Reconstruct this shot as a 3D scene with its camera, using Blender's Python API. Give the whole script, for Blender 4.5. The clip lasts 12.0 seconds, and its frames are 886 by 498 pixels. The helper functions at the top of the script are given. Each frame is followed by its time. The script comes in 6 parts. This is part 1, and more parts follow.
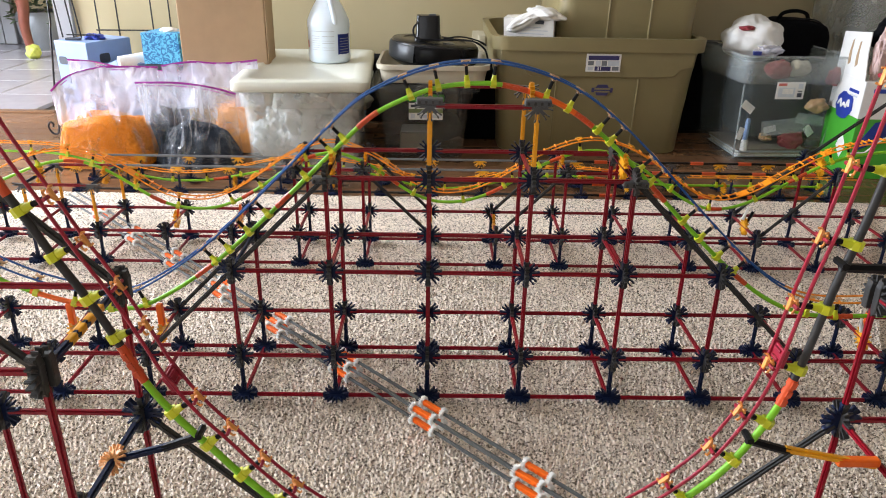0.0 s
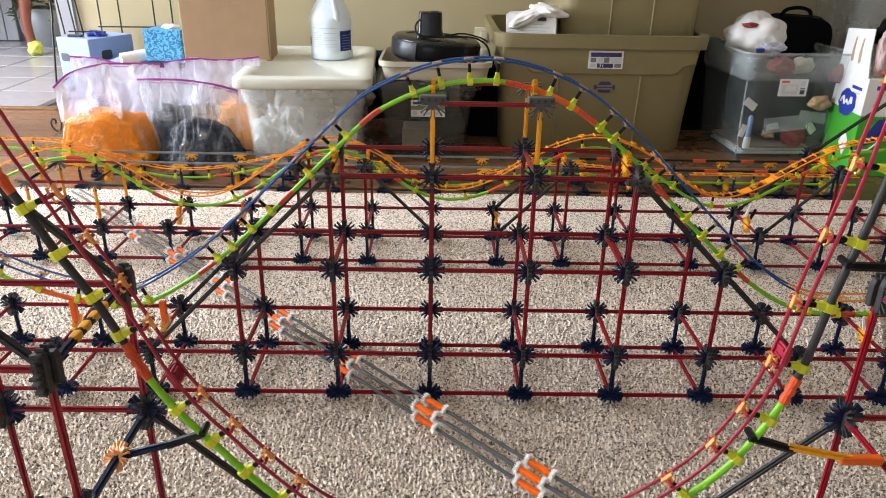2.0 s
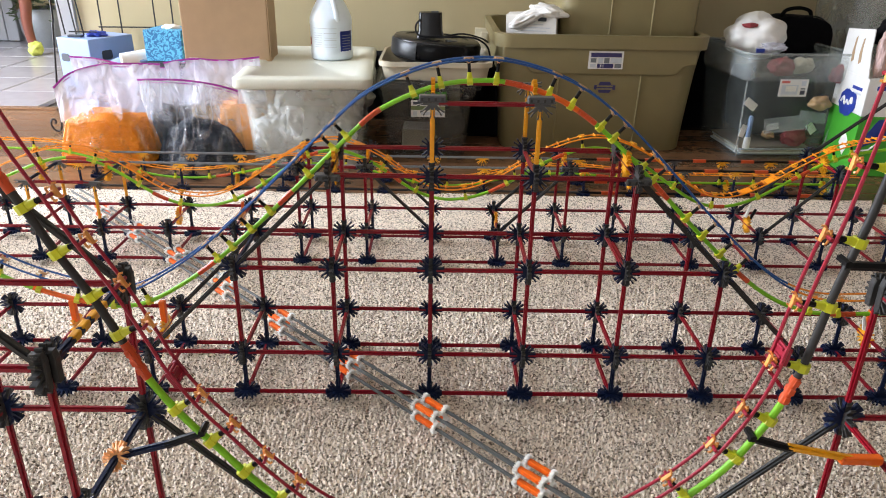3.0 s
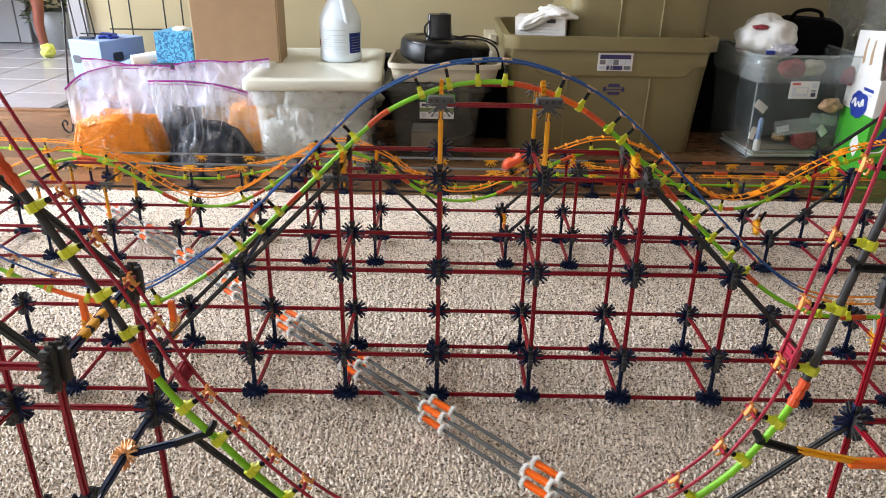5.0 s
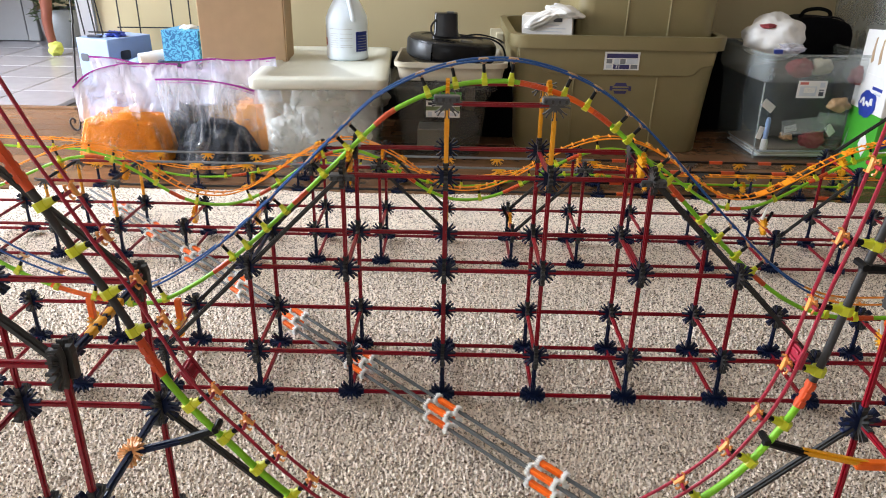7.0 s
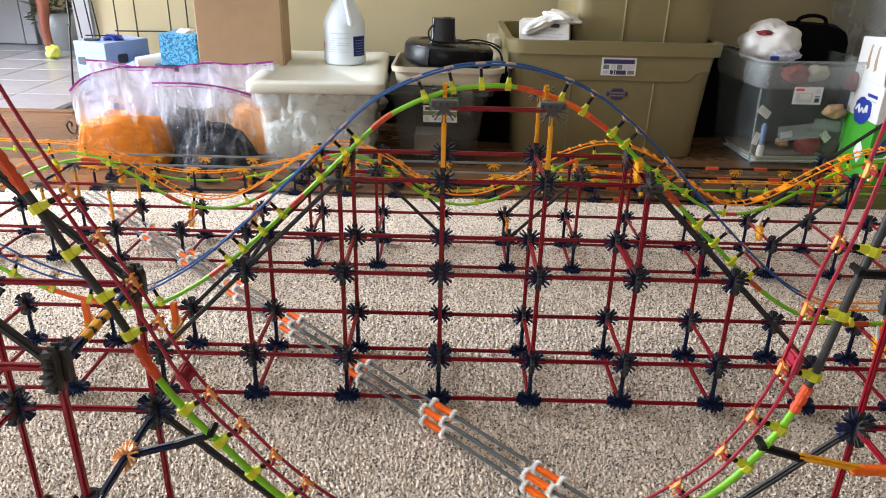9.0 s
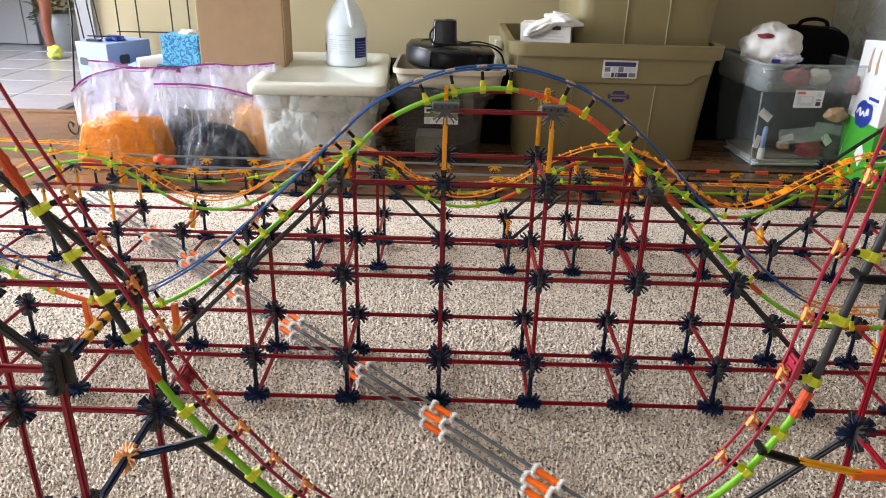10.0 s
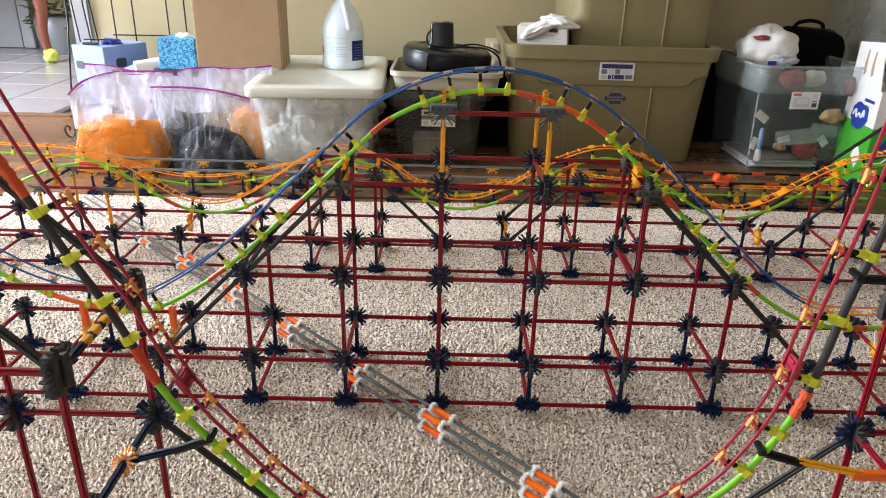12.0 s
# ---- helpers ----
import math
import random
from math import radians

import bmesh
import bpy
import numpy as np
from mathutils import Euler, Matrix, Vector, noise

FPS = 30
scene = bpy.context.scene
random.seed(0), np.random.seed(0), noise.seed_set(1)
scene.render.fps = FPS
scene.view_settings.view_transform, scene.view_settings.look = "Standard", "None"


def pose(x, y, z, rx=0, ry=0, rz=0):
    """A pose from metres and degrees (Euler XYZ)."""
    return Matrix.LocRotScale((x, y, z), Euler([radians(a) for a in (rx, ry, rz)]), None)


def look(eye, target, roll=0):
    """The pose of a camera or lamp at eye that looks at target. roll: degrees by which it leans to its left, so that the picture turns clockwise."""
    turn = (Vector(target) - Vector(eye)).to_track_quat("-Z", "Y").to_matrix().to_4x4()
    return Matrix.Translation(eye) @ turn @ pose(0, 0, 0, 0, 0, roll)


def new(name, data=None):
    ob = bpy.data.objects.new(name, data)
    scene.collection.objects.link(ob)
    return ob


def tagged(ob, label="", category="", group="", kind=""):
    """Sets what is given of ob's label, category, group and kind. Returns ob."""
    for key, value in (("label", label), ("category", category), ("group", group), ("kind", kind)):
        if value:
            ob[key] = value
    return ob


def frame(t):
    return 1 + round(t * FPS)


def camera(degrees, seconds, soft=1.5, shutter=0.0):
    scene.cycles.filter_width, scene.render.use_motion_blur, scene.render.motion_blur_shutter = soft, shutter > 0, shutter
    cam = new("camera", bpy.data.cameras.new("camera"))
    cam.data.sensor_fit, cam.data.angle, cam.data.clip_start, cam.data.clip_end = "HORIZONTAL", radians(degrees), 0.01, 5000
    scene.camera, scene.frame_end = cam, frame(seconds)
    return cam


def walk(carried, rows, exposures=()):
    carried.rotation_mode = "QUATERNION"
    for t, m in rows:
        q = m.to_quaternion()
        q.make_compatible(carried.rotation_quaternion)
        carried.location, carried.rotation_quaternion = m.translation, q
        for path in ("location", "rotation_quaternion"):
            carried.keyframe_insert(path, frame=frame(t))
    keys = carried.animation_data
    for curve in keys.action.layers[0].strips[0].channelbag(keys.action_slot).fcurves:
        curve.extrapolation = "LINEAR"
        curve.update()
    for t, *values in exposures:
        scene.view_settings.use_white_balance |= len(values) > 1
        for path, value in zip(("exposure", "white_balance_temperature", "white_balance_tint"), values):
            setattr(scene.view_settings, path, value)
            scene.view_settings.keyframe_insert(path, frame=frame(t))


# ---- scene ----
cam = camera(63.8, 12.0, soft=1.0, shutter=0.3)

PATH = [
    (0, (0.007, -0.983, 0.706), (0.035, 0.85, -0.094), 1.1),
    (0.5, (0.006, -0.983, 0.706), (0.035, 0.85, -0.092), 1.0),
    (1, (0.007, -0.983, 0.705), (0.035, 0.85, -0.093), 1.0),
    (1.5, (0.005, -0.983, 0.705), (0.031, 0.849, -0.097), 1.1),
    (2, (0.005, -0.983, 0.707), (0.029, 0.846, -0.101), 1.1),
    (2.5, (0.006, -0.983, 0.705), (0.028, 0.847, -0.102), 1.0),
    (3, (0.006, -0.983, 0.706), (0.029, 0.847, -0.101), 1.1),
    (5, (0.007, -0.984, 0.705), (0.006, 0.848, -0.097), 1.0),
    (5.5, (0.006, -0.985, 0.705), (0.004, 0.848, -0.096), 0.9),
    (6, (0.009, -0.985, 0.706), (-0.001, 0.847, -0.096), 0.8),
    (6.5, (0.009, -0.984, 0.708), (-0.006, 0.846, -0.098), 0.9),
    (7, (0.007, -0.984, 0.706), (-0.01, 0.846, -0.1), 1.0),
    (9, (0.007, -0.984, 0.705), (-0.001, 0.851, -0.088), 1.3),
    (9.5, (0.007, -0.985, 0.706), (-0.001, 0.852, -0.085), 1.5),
    (10, (0.007, -0.984, 0.707), (-0.003, 0.853, -0.083), 1.5),
    (10.5, (0.007, -0.985, 0.706), (-0.001, 0.854, -0.08), 1.5),
    (11, (0.006, -0.984, 0.706), (0.004, 0.856, -0.079), 1.5),
    (11.5, (0.007, -0.985, 0.707), (0.004, 0.856, -0.076), 1.4),
    (12, (0.005, -0.984, 0.706), (0.003, 0.856, -0.077), 1.4),
]
walk(cam, [(t, look(eye, target, roll)) for t, eye, target, roll in PATH])

# ---- light ----
world = bpy.data.worlds.new("daylight")
scene.world = world
world.use_nodes = True
wn = world.node_tree
sky = wn.nodes.new("ShaderNodeTexSky")
sky.sky_type, sky.sun_disc = "NISHITA", False
sky.sun_elevation, sky.sun_rotation = radians(40), radians(250)
wn.links.new(sky.outputs[0], wn.nodes["Background"].inputs[0])
wn.nodes["Background"].inputs[1].default_value = 0.1


def area_lamp(name, place, target, sx, sy, watts, colour):
    data = bpy.data.lights.new(name, "AREA")
    data.shape, data.size, data.size_y, data.energy, data.color = "RECTANGLE", sx, sy, watts, colour
    lamp = new(name, data)
    lamp.matrix_world = look(place, target)
    return lamp


area_lamp("window_daylight", (-3.93, 1.3, 1.3), (0, 0.1, -0.3), 2.6, 1.9, 255, (0.80, 0.87, 1.0))
# added fill from behind the camera, with no known source
area_lamp("front_fill", (-1.3, -2.93, 1.5), (-0.9, 0, 0.8), 1.8, 1.2, 7, (1.0, 0.94, 0.86))
scene.view_settings.exposure = 0.9


# ---- materials ----
def material(name, colour, rough=0.5, metal=0.0, vary=0.12, grain=60.0, bump=0.0, bump_scale=400.0, piece=0.0, coat=0.0, spec=0.5):
    """A surface with colour variation at two scales, fine relief and, where wanted, a tone of its own for each piece."""
    mat = bpy.data.materials.new(name)
    mat.use_nodes = True
    nt = mat.node_tree
    bsdf = nt.nodes["Principled BSDF"]
    bsdf.inputs["Roughness"].default_value = rough
    bsdf.inputs["Metallic"].default_value = metal
    bsdf.inputs["Specular IOR Level"].default_value = spec
    bsdf.inputs["Coat Weight"].default_value = coat
    co = nt.nodes.new("ShaderNodeTexCoord")
    a, b = nt.nodes.new("ShaderNodeTexNoise"), nt.nodes.new("ShaderNodeTexNoise")
    a.inputs["Scale"].default_value, b.inputs["Scale"].default_value = grain, grain * 0.12
    a.inputs["Detail"].default_value = b.inputs["Detail"].default_value = 4
    add = nt.nodes.new("ShaderNodeMath")
    add.operation = "ADD"
    ramp = nt.nodes.new("ShaderNodeMapRange")
    ramp.inputs[1].default_value, ramp.inputs[2].default_value = 0.6, 1.4
    ramp.inputs[3].default_value, ramp.inputs[4].default_value = 1 - vary, 1 + vary
    for n in (a, b):
        nt.links.new(co.outputs["Object"], n.inputs["Vector"])
    nt.links.new(a.outputs[0], add.inputs[0])
    nt.links.new(b.outputs[0], add.inputs[1])
    nt.links.new(add.outputs[0], ramp.inputs[0])
    hsv = nt.nodes.new("ShaderNodeHueSaturation")
    hsv.inputs["Color"].default_value = (*colour, 1)
    value = ramp.outputs[0]
    if piece:
        info = nt.nodes.new("ShaderNodeObjectInfo")
        tone = nt.nodes.new("ShaderNodeMapRange")
        tone.inputs[3].default_value, tone.inputs[4].default_value = 1 - piece, 1 + piece
        times = nt.nodes.new("ShaderNodeMath")
        times.operation = "MULTIPLY"
        nt.links.new(info.outputs["Random"], tone.inputs[0])
        nt.links.new(tone.outputs[0], times.inputs[0])
        nt.links.new(value, times.inputs[1])
        value = times.outputs[0]
    nt.links.new(value, hsv.inputs["Value"])
    nt.links.new(hsv.outputs[0], bsdf.inputs["Base Color"])
    if bump:
        c = nt.nodes.new("ShaderNodeTexNoise")
        c.inputs["Scale"].default_value, c.inputs["Detail"].default_value = bump_scale, 3
        bm = nt.nodes.new("ShaderNodeBump")
        bm.inputs["Strength"].default_value, bm.inputs["Distance"].default_value = bump, 0.002
        nt.links.new(co.outputs["Object"], c.inputs["Vector"])
        nt.links.new(c.outputs[0], bm.inputs["Height"])
        nt.links.new(bm.outputs[0], bsdf.inputs["Normal"])
    return mat


def see_through(name, colour, clear, rough=0.15, cloud=0.1, scale=6.0, crinkle=0.0, fold_glints=0.0):
    """Thin clear or milky plastic: part of the light goes straight through, the rest meets a glossy milky skin."""
    mat = bpy.data.materials.new(name)
    mat.use_nodes = True
    nt = mat.node_tree
    bsdf, out = nt.nodes["Principled BSDF"], nt.nodes["Material Output"]
    bsdf.inputs["Base Color"].default_value = (*colour, 1)
    bsdf.inputs["Roughness"].default_value = rough
    bsdf.inputs["Specular IOR Level"].default_value = 0.7
    clearer = nt.nodes.new("ShaderNodeBsdfTransparent")
    clearer.inputs[0].default_value = (0.97, 0.98, 0.98, 1)
    mix = nt.nodes.new("ShaderNodeMixShader")
    co, n = nt.nodes.new("ShaderNodeTexCoord"), nt.nodes.new("ShaderNodeTexNoise")
    n.inputs["Scale"].default_value, n.inputs["Detail"].default_value = scale, 4
    m = nt.nodes.new("ShaderNodeMapRange")
    m.inputs[1].default_value, m.inputs[2].default_value = 0.3, 0.7
    m.inputs[3].default_value, m.inputs[4].default_value = 1 - clear - cloud, 1 - clear + cloud
    nt.links.new(co.outputs["Object"], n.inputs["Vector"])
    nt.links.new(n.outputs[0], m.inputs[0])
    share = m.outputs[0]
    if fold_glints:
        # narrow whiter streaks along creases, painted in place of the film's glossy highlights
        w, band, add = nt.nodes.new("ShaderNodeTexNoise"), nt.nodes.new("ShaderNodeValToRGB"), nt.nodes.new("ShaderNodeMath")
        w.inputs["Scale"].default_value, w.inputs["Detail"].default_value, w.inputs["Distortion"].default_value = 5, 2.0, 0.7
        stops = band.color_ramp.elements
        stops[0].position, stops[0].color = 0.46, (0, 0, 0, 1)
        stops[1].position, stops[1].color = 0.56, (0, 0, 0, 1)
        stops.new(0.507).color = (fold_glints, fold_glints, fold_glints, 1)
        add.operation, add.use_clamp = "ADD", True
        squeeze = nt.nodes.new("ShaderNodeMapping")
        squeeze.inputs["Scale"].default_value = (2.2, 2.2, 0.6)
        nt.links.new(co.outputs["Object"], squeeze.inputs["Vector"])
        nt.links.new(squeeze.outputs[0], w.inputs["Vector"])
        nt.links.new(w.outputs[0], band.inputs[0])
        nt.links.new(band.outputs[0], add.inputs[0])
        nt.links.new(share, add.inputs[1])
        share = add.outputs[0]
    nt.links.new(share, mix.inputs[0])
    nt.links.new(clearer.outputs[0], mix.inputs[1])
    nt.links.new(bsdf.outputs[0], mix.inputs[2])
    nt.links.new(mix.outputs[0], out.inputs[0])
    if crinkle:
        c, b = nt.nodes.new("ShaderNodeTexNoise"), nt.nodes.new("ShaderNodeBump")
        c.inputs["Scale"].default_value, c.inputs["Detail"].default_value, c.inputs["Distortion"].default_value = 16, 3, 1.2
        b.inputs["Strength"].default_value, b.inputs["Distance"].default_value = crinkle, 0.03
        nt.links.new(co.outputs["Object"], c.inputs["Vector"])
        nt.links.new(c.outputs[0], b.inputs["Height"])
        nt.links.new(b.outputs[0], bsdf.inputs["Normal"])
    return mat


def plastic(name, colour, rough=0.33, vary=0.08, spec=0.45):
    return material(name, colour, rough, vary=vary, grain=90, bump=0.08, bump_scale=250, piece=0.1, spec=spec)


RED = plastic("red_plastic", (0.21, 0.0035, 0.012), 0.3, spec=0.32)
RAIL_RED = plastic("red_rail_plastic", (0.28, 0.010, 0.028))
NAVY = plastic("navy_plastic", (0.005, 0.011, 0.04), 0.36, spec=0.22)
GREY = plastic("dark_grey_plastic", (0.036, 0.035, 0.034), 0.42, spec=0.25)
MIDGREY = plastic("mid_grey_plastic", (0.17, 0.18, 0.19), 0.4)
SLATE = plastic("slate_grey_plastic", (0.095, 0.098, 0.095), 0.36)
STEEL = plastic("steel_grey_plastic", (0.06, 0.063, 0.068), 0.4)
BLACK = plastic("black_plastic", (0.004, 0.004, 0.005), 0.45, spec=0.2)
GREEN = plastic("lime_plastic", (0.2, 0.52, 0.015), 0.45)
LEMON = plastic("lemon_plastic", (0.55, 0.58, 0.02))
AMBER = plastic("amber_plastic", (0.72, 0.33, 0.01))
YELLOW = plastic("yellow_plastic", (0.75, 0.34, 0.01))
ORANGE = plastic("orange_plastic", (0.8, 0.13, 0.008))
RUST = plastic("orange_red_plastic", (0.55, 0.07, 0.015))
RAIL_ORANGE = plastic("orange_rail_plastic", (0.85, 0.27, 0.01))
RAIL_BLUE = plastic("blue_rail_plastic", (0.010, 0.075, 0.27), 0.36)
TAN = plastic("tan_plastic", (0.72, 0.3, 0.07))
PEACH = plastic("peach_plastic", (0.8, 0.42, 0.18))
TAN_PALE = plastic("pale_tan_plastic", (0.55, 0.33, 0.16))
WHITE = plastic("white_plastic", (0.75, 0.73, 0.68))
CAR_RED = plastic("car_orange_plastic", (0.8, 0.09, 0.02))

WALL = material("wall_paint", (0.51, 0.43, 0.255), 0.7, vary=0.03, grain=9, bump=0.15, bump_scale=180)
CEIL = material("ceiling_paint", (0.6, 0.57, 0.52), 0.8, vary=0.02, grain=8, bump=0.2, bump_scale=120)
# dark tone for unseen walls, to cut bounced light; one folder shares it
TAUPE = material("dark_taupe", (0.27, 0.22, 0.17), 0.75, vary=0.04, grain=8, bump=0.15, bump_scale=160)
TRIM = material("white_trim_paint", (0.36, 0.36, 0.37), 0.4, vary=0.03, grain=12)
WOOD = material("oak_floor", (0.17, 0.088, 0.044), 0.26, vary=0.3, grain=26, bump=0.12, bump_scale=90, piece=0.22)
TILE = material("floor_tile", (0.27, 0.25, 0.26), 0.22, vary=0.12, grain=14, piece=0.06)
GROUT = material("grout", (0.22, 0.19, 0.16), 0.8, grain=80)
CARD = material("cardboard", (0.41, 0.275, 0.155), 0.75, vary=0.08, grain=22, bump=0.1, bump_scale=160)
LID = material("milky_lid", (0.62, 0.62, 0.53), 0.4, vary=0.04, grain=16)
CREAM = material("cream_switch_plastic", (0.72, 0.66, 0.5), 0.4, vary=0.03, grain=20)
TRAY = material("cream_tray_plastic", (0.5, 0.45, 0.34), 0.45, vary=0.05, grain=16, bump=0.1, bump_scale=260)
TOTE = material("olive_tote_plastic", (0.23, 0.188, 0.088), 0.45, vary=0.06, grain=14, bump=0.15, bump_scale=260)
JUG = material("jug_plastic", (0.78, 0.87, 0.95), 0.35, vary=0.03, grain=18)
PAPER = material("white_paper", (0.75, 0.74, 0.71), 0.7, vary=0.05, grain=30, bump=0.1)
INK = material("dark_print", (0.03, 0.035, 0.05), 0.55, grain=60)
BLUE_INK = material("blue_print", (0.02, 0.045, 0.3), 0.45, grain=60)
DARK_SHELL = material("dark_gloss_plastic", (0.010, 0.010, 0.011), 0.24, grain=40, spec=0.35)
SILVER_BAND = material("grey_metallic_band", (0.07, 0.072, 0.075), 0.32, metal=0.3, grain=50)
# real black cloth, and the added blocks that darken gaps between bins
FABRIC_AND_SHADE = material("black_fabric_and_shade", (0.004, 0.004, 0.005), 0.95, vary=0.3, grain=120, bump=0.4, bump_scale=600, spec=0.1)
IRON = material("black_iron", (0.012, 0.012, 0.013), 0.5, metal=0.3, grain=60)
PALE_BLUE = material("pale_blue_card", (0.24, 0.34, 0.56), 0.45, vary=0.06, grain=24)
MAGENTA = plastic("magenta_zip", (0.3, 0.015, 0.26))
GREEN_CARD = material("green_card", (0.06, 0.36, 0.03), 0.45, vary=0.06, grain=20)
DARK_WOOD = material("cherry_wood", (0.17, 0.05, 0.03), 0.35, vary=0.2, grain=30)
LEAF = material("grey_green_leaf", (0.16, 0.22, 0.12), 0.6, vary=0.3, grain=50)
SOCK = material("lime_sock", (0.5, 0.55, 0.12), 0.9, vary=0.15, grain=90, bump=0.3)
RUBBLE_RED = material("muted_red_cloth", (0.3, 0.04, 0.05), 0.8, grain=40)
RUBBLE_DARK = material("dark_cloth", (0.03, 0.035, 0.035), 0.85, vary=0.3, grain=30, bump=0.3)
RUBBLE_PALE = material("pale_cloth", (0.85, 0.84, 0.82), 0.8, vary=0.15, grain=22, bump=0.3)
CLEAR_BIN = see_through("clear_bin_plastic", (0.5, 0.55, 0.52), 0.955, 0.08, 0.025, 7)
COLLAR = see_through("clear_bin_collar", (0.55, 0.6, 0.6), 0.68, 0.12, 0.08, 8)
MILKY_BIN = see_through("milky_bin_plastic", (0.78, 0.8, 0.76), 0.70, 0.16, 0.08, 9)
SMOKY_BIN = see_through("smoky_bin_plastic", (0.16, 0.155, 0.14), 0.76, 0.2, 0.07, 6)
BAG = see_through("clear_bag_film", (0.9, 0.93, 1.0), 0.968, 0.05, 0.02, 12, 0.6, 0.2)
THIN_BAG = see_through("thin_hazy_film", (0.9, 0.92, 1.0), 0.88, 0.06, 0.06, 8, 0.5, 0.22)
# film's own haze, plus backlight scatter put into the lilac-white tone
HAZY_BAG = see_through("hazy_bag_film", (0.86, 0.86, 1.0), 0.68, 0.07, 0.12, 7, 0.5, 0.16)
PINK_CLOTH = material("pale_pink_cloth", (0.62, 0.45, 0.42), 0.85, vary=0.12, grain=40, bump=0.3)


def patterned_blue():
    """Tissue carton: swirling light and dark blue print."""
    mat = material("blue_swirl_card", (0.05, 0.3, 0.55), 0.5)
    nt = mat.node_tree
    bsdf = nt.nodes["Principled BSDF"]
    co, w, r = nt.nodes.new("ShaderNodeTexCoord"), nt.nodes.new("ShaderNodeTexNoise"), nt.nodes.new("ShaderNodeValToRGB")
    w.inputs["Scale"].default_value, w.inputs["Distortion"].default_value, w.inputs["Detail"].default_value = 38, 3.5, 0
    r.color_ramp.elements[0].position, r.color_ramp.elements[0].color = 0.42, (0.01, 0.13, 0.32, 1)
    r.color_ramp.elements[1].position, r.color_ramp.elements[1].color = 0.56, (0.09, 0.42, 0.66, 1)
    nt.links.new(co.outputs["Object"], w.inputs["Vector"])
    nt.links.new(w.outputs[0], r.inputs[0])
    nt.links.new(r.outputs[0], bsdf.inputs["Base Color"])
    return mat


SWIRL = patterned_blue()


def carpet_material():
    """Beige pile: speckled tufts of several tones over broad, faint patches."""
    mat = bpy.data.materials.new("beige_pile")
    mat.use_nodes = True
    nt = mat.node_tree
    bsdf = nt.nodes["Principled BSDF"]
    bsdf.inputs["Roughness"].default_value = 0.95
    bsdf.inputs["Specular IOR Level"].default_value = 0.1
    co = nt.nodes.new("ShaderNodeTexCoord")
    v, n, big = nt.nodes.new("ShaderNodeTexVoronoi"), nt.nodes.new("ShaderNodeTexNoise"), nt.nodes.new("ShaderNodeTexNoise")
    v.inputs["Scale"].default_value, n.inputs["Scale"].default_value, big.inputs["Scale"].default_value = 355, 800, 5
    n.inputs["Detail"].default_value = 5
    r = nt.nodes.new("ShaderNodeValToRGB")
    r.color_ramp.elements[0].position, r.color_ramp.elements[0].color = 0.25, (0.135, 0.104, 0.075, 1)
    r.color_ramp.elements[1].position, r.color_ramp.elements[1].color = 0.76, (1.0, 0.88, 0.755, 1)
    e = r.color_ramp.elements.new(0.46)
    e.color = (0.89, 0.76, 0.63, 1)
    sep = nt.nodes.new("ShaderNodeSeparateColor")
    mixv = nt.nodes.new("ShaderNodeMix")
    mixv.inputs[0].default_value = 0.45
    tone = nt.nodes.new("ShaderNodeMapRange")
    tone.inputs[3].default_value, tone.inputs[4].default_value = 0.88, 1.12
    hsv = nt.nodes.new("ShaderNodeHueSaturation")
    bump = nt.nodes.new("ShaderNodeBump")
    bump.inputs["Strength"].default_value, bump.inputs["Distance"].default_value = 0.8, 0.003
    for k in (v, n, big):
        nt.links.new(co.outputs["Object"], k.inputs["Vector"])
    nt.links.new(v.outputs["Color"], sep.inputs[0])
    nt.links.new(sep.outputs[0], mixv.inputs[2])
    nt.links.new(n.outputs[0], mixv.inputs[3])
    nt.links.new(mixv.outputs[0], r.inputs[0])
    nt.links.new(big.outputs[0], tone.inputs[0])
    nt.links.new(tone.outputs[0], hsv.inputs["Value"])
    nt.links.new(r.outputs[0], hsv.inputs["Color"])
    nt.links.new(hsv.outputs[0], bsdf.inputs["Base Color"])
    nt.links.new(n.outputs[0], bump.inputs["Height"])
    nt.links.new(bump.outputs[0], bsdf.inputs["Normal"])
    return mat


PILE = carpet_material()


# ---- mesh tools ----
def mesh_of(name, bm, *mats, smooth=False):
    me = bpy.data.meshes.new(name)
    bmesh.ops.recalc_face_normals(bm, faces=bm.faces)
    bm.to_mesh(me)
    bm.free()
    for m in mats:
        me.materials.append(m)
    if smooth:
        me.polygons.foreach_set("use_smooth", [True] * len(me.polygons))
        me.set_sharp_from_angle(angle=radians(55))
    return me


def thing(name, place, label, category, group="", kind=""):
    ob = new(name)
    ob.empty_display_size = 0.02
    ob.location = place
    return tagged(ob, label, category, group, kind)


def world_of(ob):
    m = ob.matrix_basis.copy()
    while ob.parent:
        ob = ob.parent
        m = ob.matrix_basis @ m
    return m


def put(name, me, parent, m=None, label=""):
    """A part on shared mesh data, at the world pose m, under its thing."""
    ob = new(name, me)
    ob.parent = parent
    ob.matrix_basis = world_of(parent).inverted() @ (m or Matrix())
    return tagged(ob, label)


def part(name, bm, mat, parent, label="", smooth=False):
    """A bmesh in world coordinates as one mesh object under a thing or part."""
    mats = mat if isinstance(mat, (list, tuple)) else [mat]
    inv = world_of(parent).inverted()
    bmesh.ops.transform(bm, matrix=inv, verts=bm.verts)
    ob = new(name, mesh_of(name, bm, *mats, smooth=smooth))
    ob.parent = parent
    return tagged(ob, label)


